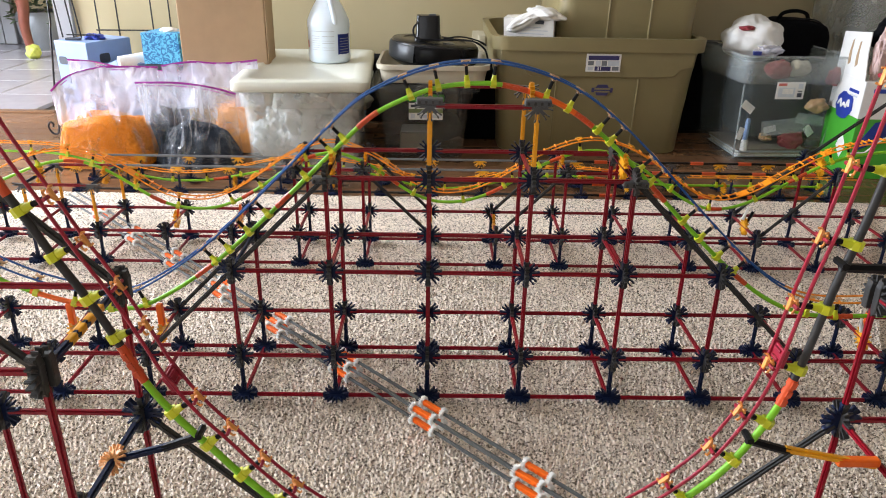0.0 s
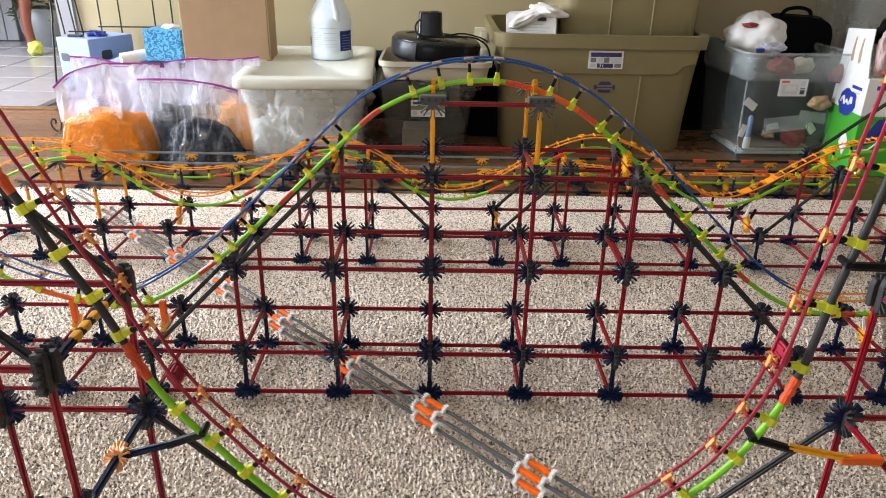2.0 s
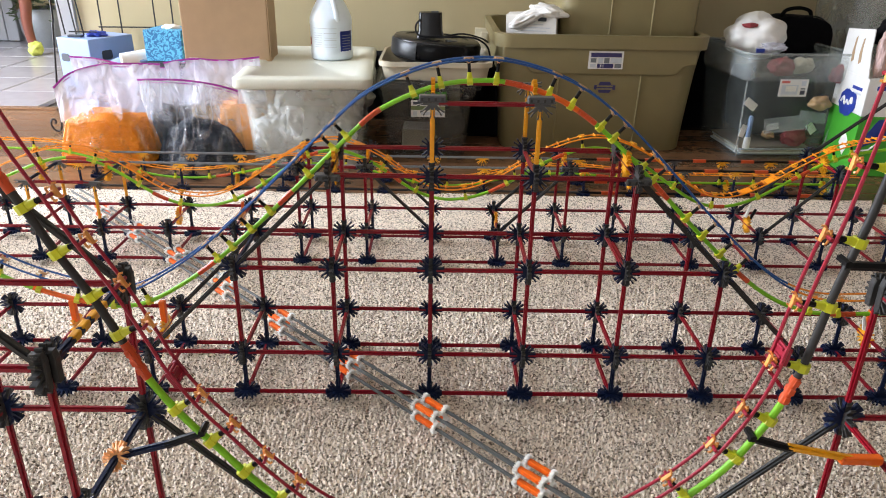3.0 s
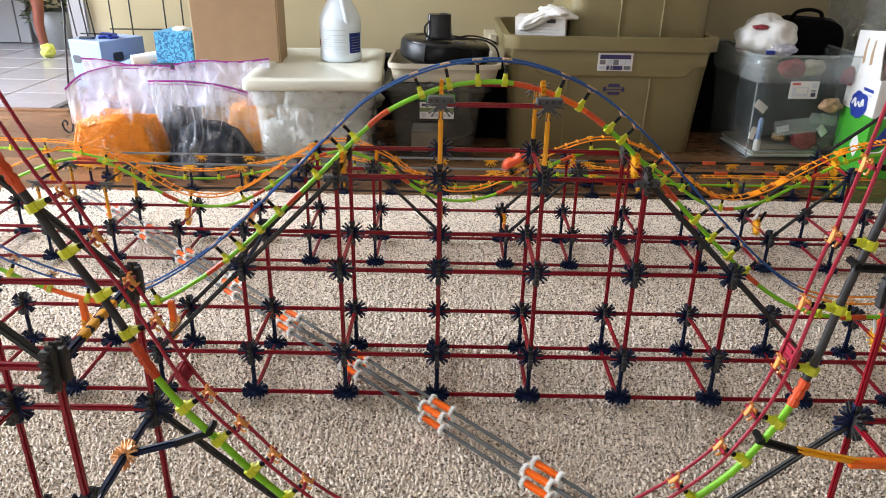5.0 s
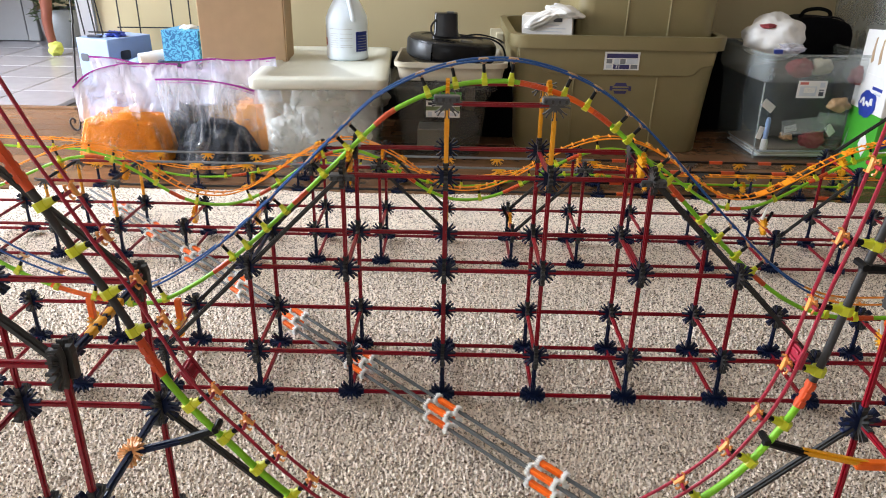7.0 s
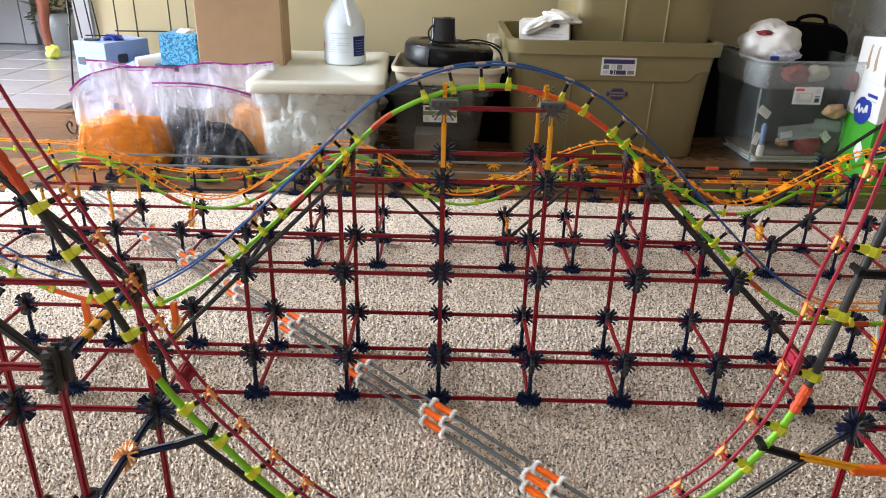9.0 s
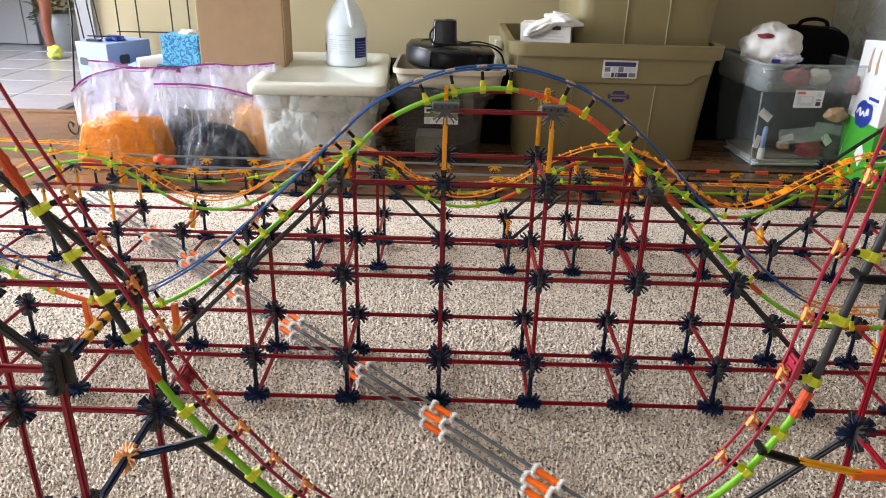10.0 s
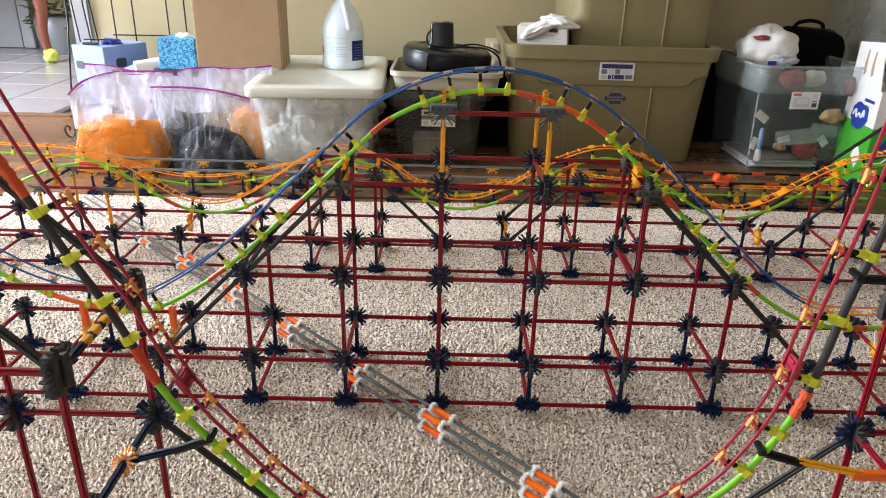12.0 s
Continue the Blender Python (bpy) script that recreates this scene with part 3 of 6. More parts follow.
def valley_frame():
    fr = thing("valley_support_frame", (0, -0.43, 0), "tall red rod towers with braces beside the track's valley", "toy frame")
    g = Lattice(fr, -0.355, -0.505)
    for place in ((-2, 0, 3), (-2, 1, 3), (3, 0, 3)):
        g.done.add(place)
        hub(fr, g.p(*place), "greyside")
    for lo, hi in ((-4, -2), (3, 5)):
        g.base(lo, hi)
    for j in (0, 1):
        for i in (-4, -3, -2, 3, 4, 5):
            g.tower(i, j, 1, 3)
        for k in (2, 3):
            for i in (-4, -3, 3, 4):
                g.link((i, j, k), (i + 1, j, k))
        for i in (-3, -4, 4):
            rod(fr, g.p(i, j, 3), g.p(i, j, 0.537), "red")
            hub(fr, g.p(i, j, 0.537), "grey")
        rod(fr, g.p(-2, j, 3), g.p(-3, j, 0.537), "grey", fat=1.2)
        rod(fr, g.p(3, j, 3), g.p(4, j, 0.537), "grey", fat=1.2)
        rod(fr, g.p(-2, j, 2), g.p(-1, j, 1), "grey", fat=1.15)
        rod(fr, g.p(3, j, 2), g.p(2, j, 1), "grey", fat=1.15)
        for i in (-1, 2):
            g.node(i, j, 1)
            g.node(i, j, 0)
            g.link((i, j, 0), (i, j, 1), "navy")
    for i in (3, 4):
        for k in (2, 3):
            g.link((i, 0, k), (i, 1, k))
    for i in (-3,):
        for k in (2, 3):
            g.link((i, 0, k), (i, 1, k))
    for k in (2, 3):
        g.link((-2, 0, k), (-2, 1, k), "navy", fat=1.15)
    hub(fr, (-0.3, -0.43, LV[2]), "small")
    for dy in (-0.026, -0.009, 0.009, 0.026):
        bm = box(bmesh.new(), (-0.3038, -0.43 + dy - 0.0068, LV[3] - 0.0036), (-0.2962, -0.43 + dy + 0.0068, LV[3] + 0.0044), bevel=0.002)
        part("coupler", bm, AMBER, fr)
    for p in (g.p(-2, 1, 3), g.p(-2, 0, 3), g.p(3, 0, 3)):
        turned = 1 if p.x < 0 else -1
        plate = ((-0.0065, 0.019), (0.0045, 0.0205), (0.0065, 0.012), (0.0055, -0.019), (-0.0035, -0.020), (-0.0065, -0.008))
        for dx, dy, k in ((-0.001 * turned, -0.005, 0.9), (0.004 * turned, 0.0045, 0.76)):
            rings = [[(p.x + dx + turned * u * k * e, p.y + dy + y, p.z + v * k * e) for u, v in plate] for y, e in ((-0.0042, 0.9), (-0.003, 1), (0.003, 1), (0.0042, 0.9))]
            part("hinge_block", loft(bmesh.new(), rings), GREY, fr)
    # arms from the towers to the track
    rod(fr, (-0.3, -0.43, 0.237), (-0.232, -0.43, 0.258), "navy", gap=0.006, fat=1.1)
    rod(fr, (0.45, -0.43, 0.237), (0.345, -0.43, 0.259), "yellow", gap=0.006, fat=1.1)
    for a, b in (((-0.25, 0.252), (-0.212, 0.267)), ((0.355, 0.255), (0.312, 0.268)), ((0.45, 0.45), (0.358, 0.452))):
        bm = bmesh.new()
        tube(bm, [(a[0], -0.43, a[1]), (b[0], -0.43, b[1])], 0.0042, 6)
        tube(bm, [(b[0], -0.438, b[1] + 0.004), (b[0], -0.422, b[1] + 0.004)], 0.0036, 6)
        part("clip_arm", bm, BLACK, fr, smooth=True)
    bm = box(bmesh.new(), (0.405, -0.4345, 0.2385), (0.447, -0.4255, 0.2475), bevel=0.002)
    part("splice", bm, ORANGE, fr)


def return_frame():
    fr = thing("return_support_frame", (0, 1.067, -0.01), "two rows of short posts with yellow half connectors and long rods", "toy frame")
    z0, z1 = 0.0, 0.073
    for j, y in enumerate((1.015, 1.12)):
        for n in range(-7, 9):
            x = 0.15 * n
            yy = y + 0.03
            hub(fr, (x, yy, z0), "base")
            rod(fr, (x, yy, z0), (x, yy, z1 - 0.006), "navy", gap=0.006)
            hub(fr, (x, yy, z1), "yellow" if n not in (-3, 5) else "fan")
            if n < 8:
                dark = n > 2
                rod(fr, (x, yy, z1 + 0.004), (x + 0.15, yy, z1 + 0.004), "black" if dark else "midgrey", gap=0.0)
                rod(fr, (x, yy, z0 + 0.004), (x + 0.15, yy, z0 + 0.004), "black" if dark else "grey", gap=0.0)
                if dark:
                    for z in (z1 + 0.004, z0 + 0.004):
                        bm = box(bmesh.new(), (x + 0.055, yy - 0.0045, z - 0.0045), (x + 0.095, yy + 0.0045, z + 0.0045), bevel=0.001)
                        part("splice", bm, RUST, fr)
            if j == 0 and n % 2 == 0:
                rod(fr, (x, yy, z0), (x, yy + 0.105, z0), "navy")
                hub(fr, (x, yy + 0.052, z0 + 0.012), "amber")


# ---- tracks ----
class Route:
    """A track's centre line: its backbone, and the pair of rails above it."""

    def __init__(self, ctrl, up=0.031):
        self.bone = relaxed(smooth_path(ctrl, 10), 14)
        self.up = up
        self.len = [0.0]
        for a, b in zip(self.bone, self.bone[1:]):
            self.len.append(self.len[-1] + (b - a).length)
        self.total = self.len[-1]

    def at(self, s):
        """Place, tangent and rail-ward normal at s metres along."""
        s = min(max(s, 0.0), self.total - 1e-6)
        i = max(k for k in range(len(self.len) - 1) if self.len[k] <= s)
        f = (s - self.len[i]) / (self.len[i + 1] - self.len[i])
        p = self.bone[i].lerp(self.bone[i + 1], f)
        t0 = (self.bone[min(i + 1, len(self.bone) - 1)] - self.bone[max(i - 1, 0)]).normalized()
        t1 = (self.bone[min(i + 2, len(self.bone) - 1)] - self.bone[i]).normalized()
        t = t0.lerp(t1, f).normalized()
        side = Vector((-t.y, t.x, 0)).normalized() if math.hypot(t.x, t.y) > 0.2 else Vector((0, 1, 0))
        if side.y < 0:
            side = -side
        n = side.cross(t) * -1
        if t.x < 0:
            n = -n
        return p, t, n.normalized(), side

    def of_x(self, x):
        """Metres along at which the line comes nearest to this x."""
        k = min(range(len(self.bone)), key=lambda q: abs(self.bone[q].x - x))
        return self.len[k]

    def of_x_fine(self, x):
        """As of_x, between the points of the line."""
        for k in range(len(self.bone) - 1):
            a, b = self.bone[k].x, self.bone[k + 1].x
            if min(a, b) <= x <= max(a, b) and abs(b - a) > 1e-9:
                return self.len[k] + (self.len[k + 1] - self.len[k]) * (x - a) / (b - a)
        return self.of_x(x)

    def stretch(self, s0, s1, off=0.0, lateral=0.0):
        out, s = [], s0
        while s < s1 - 1e-4:
            p, t, n, side = self.at(s)
            out.append(p + n * off + side * lateral)
            s += 0.008
        p, t, n, side = self.at(s1)
        return out + [p + n * off + side * lateral]


def tie_meshes(mat):
    """Clip, stem and rail holder of one tie, in its own space: x along, y across, z towards the rails."""
    bm = bmesh.new()
    ring = [(0.0066 * math.cos(a), 0.0066 * math.sin(a)) for a in (2 * math.pi * k / 8 for k in range(8))]
    loft(bm, [(ring, -0.0042), (ring, 0.0042)], pose(0, 0, 0, 0, 90, 0))
    loft(bm, [(rounded(0.008, 0.008, 0.002, 3), 0.004), (rounded(0.006, 0.006, 0.002, 3), 0.013)])
    clip = mesh_of("clip", bm, LEMON)
    bm = tube(bmesh.new(), [(0, 0, 0.012), (0, 0, 0.027)], 0.0027, 6)
    stem = mesh_of("stem", bm, BLACK)
    bm = bmesh.new()
    box(bm, (-0.0022, -0.0026, 0.0255), (0.0022, 0.0026, 0.0345), bevel=0.0008)
    box(bm, (-0.0062, -0.0022, 0.0328), (0.0062, 0.0022, 0.0346), bevel=0.0006)
    for sx in (-1, 1):
        for sy in (-1, 1):
            tube(bm, [(sx * 0.0008, sy * 0.002, 0.0285), (sx * 0.0042, sy * 0.0038, 0.0292), (sx * 0.0066, sy * 0.0056, 0.0312), (sx * 0.0058, sy * 0.0066, 0.0338)], 0.0011, 5)
    holder = mesh_of("rail_holder", bm, mat)
    return clip, stem, holder


def cross_tie(mat):
    bm = bmesh.new()
    tube(bm, [(0, -0.0105, 0.0305), (0, 0.0105, 0.0305)], 0.0018, 6)
    return mesh_of("cross_tie", bm, mat)


def build_track(name, label, route, rails, bones, holder_mat, ties, gauge=0.0105, rungs=(0.0,)):
    """rails and bones: rows of (from, to, material) along the route, as x or as metres; ties: places of the ties."""
    tr = thing(name, route.at(route.total / 2)[0], label, "toy track")
    for s0, s1, mat in rails:
        for side in (-1, 1):
            bm = tube(bmesh.new(), route.stretch(s0, s1, route.up, side * gauge), 0.0017, 6)
            part("rail", bm, mat, tr, smooth=True)
    for s0, s1, mat in bones:
        bm = tube(bmesh.new(), route.stretch(s0, s1), 0.0043 if mat in (RUST, ORANGE) else 0.0038 if mat is GREY else 0.0036, 10)
        if mat is RUST:
            p, t, n, side = route.at((s0 + s1) / 2)
            m = Matrix((t, side, n)).transposed().to_4x4()
            for k in (-1, 0, 1):
                box(bm, (k * 0.010 - 0.0032, -0.0052, -0.0025), (k * 0.010 + 0.0032, 0.0052, 0.0025), Matrix.Translation(p) @ m)
        part("backbone", bm, mat, tr, smooth=True)
    clip, stem, holder = tie_meshes(holder_mat)
    bars = {}
    for k, s in enumerate(ties):
        p, t, n, side = route.at(s)
        m = Matrix.Translation(p) @ Matrix((t, side, n)).transposed().to_4x4()
        ob = put("clip", clip, tr, m)
        put("stem", stem, tr, m)
        put("rail_holder", holder, tr, m)
        mat = next((c for a, b, c in rails if a <= s <= b), rails[0][2])
        if mat.name not in bars:
            bars[mat.name] = cross_tie(mat)
        for ds in rungs:
            if s + ds < route.total:
                p, t, n, side = route.at(s + ds)
                put("cross_tie", bars[mat.name], tr, Matrix.Translation(p) @ Matrix((t, side, n)).transposed().to_4x4())
    return tr


HILL = Route([(-1.9, 0.5, 0.80), (-1.6, 0.42, 0.76), (-1.34, 0.31, 0.63), (-1.1, 0.19, 0.45), (-0.92, 0.12, 0.32), (-0.82, 0.09, 0.25)] + [(x, 0.075, z) for x, z in (
    (-0.73, 0.194), (-0.64, 0.151), (-0.511, 0.124), (-0.426, 0.16), (-0.334, 0.226), (-0.217, 0.336), (-0.118, 0.434), (-0.075, 0.469), (-0.003, 0.501),
    (0.06, 0.511), (0.118, 0.508), (0.208, 0.477), (0.303, 0.401), (0.402, 0.301), (0.511, 0.2), (0.587, 0.15), (0.66, 0.129), (0.75, 0.131), (0.9, 0.135), (1.1, 0.14))], 0.032)
REAR = Route([(-1.28, 0.60, 0.09)] + [(x, 0.593, z) for x, z in (
    (-1.15, 0.115), (-1.043, 0.156), (-0.986, 0.179), (-0.899, 0.215), (-0.831, 0.227), (-0.768, 0.216), (-0.708, 0.182), (-0.647, 0.14), (-0.59, 0.118), (-0.516, 0.115), (-0.447, 0.138),
    (-0.377, 0.182), (-0.31, 0.229), (-0.244, 0.253), (-0.198, 0.251), (-0.127, 0.219), (-0.062, 0.17), (0.005, 0.141), (0.072, 0.141), (0.136, 0.161),
    (0.2, 0.198), (0.256, 0.233), (0.337, 0.265), (0.401, 0.266), (0.468, 0.239), (0.527, 0.2), (0.601, 0.15), (0.656, 0.131), (0.709, 0.134),
    (0.77, 0.158), (0.839, 0.202), (0.919, 0.248), (1.001, 0.27), (1.12, 0.28), (1.25, 0.27))], 0.027)
BACK = Route([(x, 1.097, z) for x, z in (
    (-1.5, 0.11), (-1.3, 0.10), (-1.12, 0.096), (-0.97, 0.056), (-0.84, 0.02), (-0.70, 0.016), (-0.58, 0.035), (-0.44, 0.066), (-0.32, 0.065), (-0.25, 0.056), (-0.165, 0.041), (-0.095, 0.021), (-0.04, 0.009), (0.027, 0.002),
    (0.09, 0.005), (0.15, 0.013), (0.2, 0.025), (0.28, 0.04), (0.36, 0.046), (0.47, 0.045), (0.6, 0.031), (0.72, 0.023), (0.95, 0.023), (1.3, 0.023))], 0.028)
VALLEY = Route([(x, -0.43, z) for x, z in (
    (-0.44, 0.75), (-0.398, 0.64), (-0.360, 0.545), (-0.334, 0.494), (-0.315, 0.453), (-0.293, 0.413), (-0.272, 0.365), (-0.257, 0.329), (-0.23, 0.285), (-0.201, 0.25), (-0.166, 0.206), (-0.09, 0.14),
    (0.06, 0.098), (0.2, 0.145), (0.283, 0.215), (0.313, 0.261), (0.332, 0.301), (0.344, 0.342), (0.350, 0.378), (0.358, 0.435), (0.367, 0.478), (0.374, 0.52), (0.387, 0.62), (0.402, 0.73))], 0.027)


def spans(route, marks):
    """Backbone rows from (x, material) marks: each material runs from its x to the next one."""
    out = []
    for (x0, mat), (x1, _) in zip(marks, marks[1:] + [(None, None)]):
        out.append((route.of_x(x0), route.of_x(x1) if x1 is not None else route.total, mat))
    return out


def evenly(route, x0, x1, step):
    s0, s1 = route.of_x(x0), route.of_x(x1)
    n = int((s1 - s0) / step)
    return [s0 + step * k for k in range(n + 1)]


def tracks():
    build_track("hill_track", "blue-railed toy coaster hill on a lime backbone", HILL,
                spans(HILL, [(-1.9, RAIL_BLUE), (0.585, RAIL_ORANGE)]),
                spans(HILL, [(-1.9, GREEN), (-0.655, ORANGE), (-0.545, GREEN), (-0.385, RUST), (-0.35, GREEN), (-0.245, RUST), (-0.213, GREEN), (-0.11, RUST), (-0.08, GREEN),
                             (0.105, RUST), (0.148, ORANGE), (0.215, RUST), (0.242, GREEN), (0.345, RUST), (0.375, GREEN), (0.495, RUST), (0.53, GREEN), (0.68, RUST), (0.72, GREEN)]),
                TAN_PALE, [HILL.of_x_fine(x) for x in (-1.75, -1.6, -1.45, -1.3, -1.15, -1.05, -0.97, -0.9, -0.84, -0.77, -0.71, -0.65, -0.59, -0.53, -0.47, -0.346, -0.321, -0.287, -0.254, -0.19, -0.149, -0.129, -0.029, 0.012, 0.054, 0.093, 0.171, 0.206, 0.253, 0.274, 0.323, 0.343, 0.405, 0.436, 0.47, 0.501, 0.64, 0.69, 0.75, 0.81, 0.88, 0.95, 1.02)], 0.0125)
    rear = build_track("rear_track", "orange-railed toy coaster track with two low hills", REAR,
                [(0.0, REAR.total, RAIL_ORANGE)],
                spans(REAR, [(-1.28, GREEN), (-1.04, RUST), (-0.99, GREEN), (-0.84, RUST), (-0.79, GREEN), (-0.655, RUST), (-0.62, GREEN), (-0.44, RUST), (-0.41, GREEN), (-0.3, RUST), (-0.26, GREEN),
                             (-0.105, RUST), (-0.075, GREEN), (0.13, RUST), (0.175, GREEN), (0.27, RUST), (0.305, GREEN), (0.46, GREEN), (0.65, RUST), (0.69, GREEN), (0.83, RUST), (0.87, GREEN)]),
                AMBER, [REAR.of_x_fine(x) for x in (-1.2, -1.11, -0.898, -0.776, -0.683, -0.592, -0.462, -0.392, -0.285, -0.119, -0.041, 0.077, 0.171, 0.25, 0.341, 0.442, 0.559, 0.656, 0.763, 0.848, 0.923, 0.959, 1.12, 1.2)], 0.0118, (0.0, 0.024, 0.048, 0.072))
    build_track("return_track", "low orange-railed return track along the wooden floor", BACK,
                [(0.0, BACK.total, RAIL_ORANGE)],
                spans(BACK, [(-1.5, GREEN), (-0.66, RUST), (-0.61, GREEN), (-0.52, RUST), (-0.42, GREEN), (0.5, RUST), (0.54, GREEN), (1.0, RUST), (1.04, GREEN)]),
                AMBER, evenly(BACK, -1.4, 1.2, 0.105), rungs=(0.0, 0.026, 0.052))
    tr = build_track("valley_track", "red-railed toy coaster valley on a lime and grey backbone", VALLEY,
                [(0.0, VALLEY.total, RAIL_RED)],
                [(0.0, VALLEY.of_x(-0.362), RUST), (VALLEY.of_x(-0.362), VALLEY.of_x(-0.342), RUST), (VALLEY.of_x(-0.342), VALLEY.of_x(-0.272), GREY), (VALLEY.of_x(-0.272), VALLEY.of_x(-0.256), RUST),
                 (VALLEY.of_x(-0.256), VALLEY.of_x(0.335), GREEN), (VALLEY.of_x(0.335), VALLEY.of_x(0.343), RUST), (VALLEY.of_x(0.343), VALLEY.total, GREY)],
                TAN, [VALLEY.of_x(x) for x in (-0.334, -0.314, -0.294, -0.276, -0.235, -0.207, -0.178, -0.145, -0.1, -0.04, 0.03, 0.09, 0.15, 0.21, 0.26, 0.304, 0.327, 0.345, 0.355, 0.366, 0.376, 0.386)])
    for x in (0.741, 0.919, -0.708, -0.178, 0.8):
        p, t, n, side = REAR.at(REAR.of_x_fine(x))
        m = Matrix.Translation(p + n * REAR.up) @ Matrix((t, side, n)).transposed().to_4x4()
        part("rail_joint", box(bmesh.new(), (-0.013, -0.012, -0.002), (0.013, 0.012, 0.0012), m, bevel=0.0008), RAIL_ORANGE, rear)
    # moulded joints where two lengths of rail meet
    for s in (VALLEY.of_x_fine(-0.252), VALLEY.of_x_fine(0.345) + 0.014):
        p, t, n, side = VALLEY.at(s)
        m = Matrix.Translation(p + n * VALLEY.up) @ Matrix((t, side, n)).transposed().to_4x4() @ Matrix.Diagonal((0.85, 0.95, 0.8, 1))
        joint = part("rail_joint", box(bmesh.new(), (-0.009, -0.0115, -0.0045), (0.009, 0.0115, -0.0005), m, bevel=0.001), RAIL_RED, tr)
        for e in (-1, 1):
            part("cheek", box(bmesh.new(), (-0.0105, e * 0.0105 - 0.0018, -0.0055), (0.0105, e * 0.0105 + 0.0018, 0.0026), m, bevel=0.0008), RAIL_RED, joint)
            part("lug", box(bmesh.new(), (e * 0.005 - 0.0016, -0.006, -0.002), (e * 0.005 + 0.0016, 0.006, 0.0022), m, bevel=0.0006), RAIL_RED, joint)


# ---- loose beam on the carpet ----
def floor_beam():
    a, b = Vector((0.289, -0.366, 0.048)), Vector((-1.001, 0.898, 0.048))
    be = thing("rod_beam", (a.x, a.y, 0), "long grey rod beam with white and orange joints lying on the carpet", "toy beam")
    d = (b - a).normalized()
    side = Vector((-d.y, d.x, 0))
    step = (b - a).length / 9
    turn = Matrix.Rotation(math.atan2(d.y, d.x), 4, "Z")
    corners = [(s * 0.0108, z) for s in (-1, 1) for z in (-0.024, -0.003)]
    me_w = bmesh.new()
    disc(me_w, pose(0, 0, 0, 0, 90), 8, 0, 0, 0.0092)
    me_w = mesh_of("white_joint", me_w, WHITE)
    for k in range(9):
        c = a + d * step * k
        for s, z in corners:
            o = side * s + Vector((0, 0, z))
            rod(be, c + d * 0.022 + o, c + d * (step - 0.022) + o, "slate", gap=0.0, fat=0.82)
            for e in (-0.0215, 0.0215):
                put("joint", me_w, be, Matrix.Translation(c + d * e + o) @ turn)
            bm = box(bmesh.new(), (-0.019, -0.0038, -0.0038), (0.019, 0.0038, 0.0038), Matrix.Translation(c + o) @ turn, bevel=0.001)
            for q in (-0.01, 0, 0.01):
                box(bm, (q - 0.0028, -0.0047, -0.002), (q + 0.0028, 0.0047, 0.002), Matrix.Translation(c + o) @ turn)
            part("splice", bm, ORANGE, be)


# ---- the car ----
def coaster_car():
    car = thing("coaster_car", (0, 0, 0), "small orange toy coaster car with black wheel frames", "toy car")
    bm = bmesh.new()
    prof = [(-0.033, 0.018, 0.008), (-0.031, 0.026, 0.011), (-0.024, 0.034, 0.013), (-0.014, 0.035, 0.013), (-0.006, 0.028, 0.012), (0.001, 0.024, 0.012), (0.008, 0.028, 0.013), (0.018, 0.032, 0.013), (0.028, 0.025, 0.011), (0.033, 0.017, 0.007)]
    rings = []
    for x, top, w in prof:
        rings.append([(x, -w, 0.012), (x, -w, top - 0.004), (x, -w + 0.004, top), (x, w - 0.004, top), (x, w, top - 0.004), (x, w, 0.012)])
    loft(bm, rings)
    part("shell", bm, CAR_RED, car, smooth=True)
    for x in (-0.021, 0.021):
        bm = box(bmesh.new(), (x - 0.008, -0.014, -0.004), (x + 0.008, 0.014, 0.013), bevel=0.002)
        part("wheel_frame", bm, BLACK, car)
        for s in (-1, 1):
            bm = tube(bmesh.new(), [(x, s * 0.0145, 0.0065), (x, s * 0.0205, 0.0065)], 0.0065, 10)
            part("wheel", bm, BLACK, car)
            bm = tube(bmesh.new(), [(x, s * 0.0165, -0.006), (x, s * 0.0205, -0.006)], 0.0045, 10)
            part("wheel", bm, BLACK, car)
            bm = box(bmesh.new(), (x - 0.003, s * 0.0175 - 0.0015, -0.008), (x + 0.003, s * 0.0175 + 0.0015, 0.006))
            part("bracket", bm, BLACK, car)
    bm = box(bmesh.new(), (-0.014, -0.01, 0.004), (0.014, 0.01, 0.014), bevel=0.002)
    part("chassis", bm, AMBER, car)
    return car


hill_frame()
rear_frame()
valley_frame()
return_frame()
tracks()
floor_beam()
CAR = coaster_car()


# ---- storage along the wall ----
def bin_shell(bm, w0, d0, w1, d1, h, r=0.04, thick=0.006, m=None, rim=0.0, rim_h=0.03):
    """An open tapered tub with wall thickness and, if wanted, a rolled rim."""
    rings = [(rounded(w0, d0, r), 0.0), (rounded(w0 + 0.006, d0 + 0.006, r), 0.006)]
    for k in (0.35, 0.7):
        rings.append((rounded(w0 + (w1 - w0) * k, d0 + (d1 - d0) * k, r), h * k))
    if rim:
        rings += [(rounded(w1, d1, r), h - rim_h), (rounded(w1 + rim, d1 + rim, r), h - rim_h), (rounded(w1 + rim * 1.2, d1 + rim * 1.2, r), h)]
    else:
        rings.append((rounded(w1, d1, r), h))
    rings += [(rounded(w1 - thick * 2, d1 - thick * 2, r), h), (rounded(w0 - thick * 2, d0 - thick * 2, r), thick)]
    return loft(bm, rings, m)


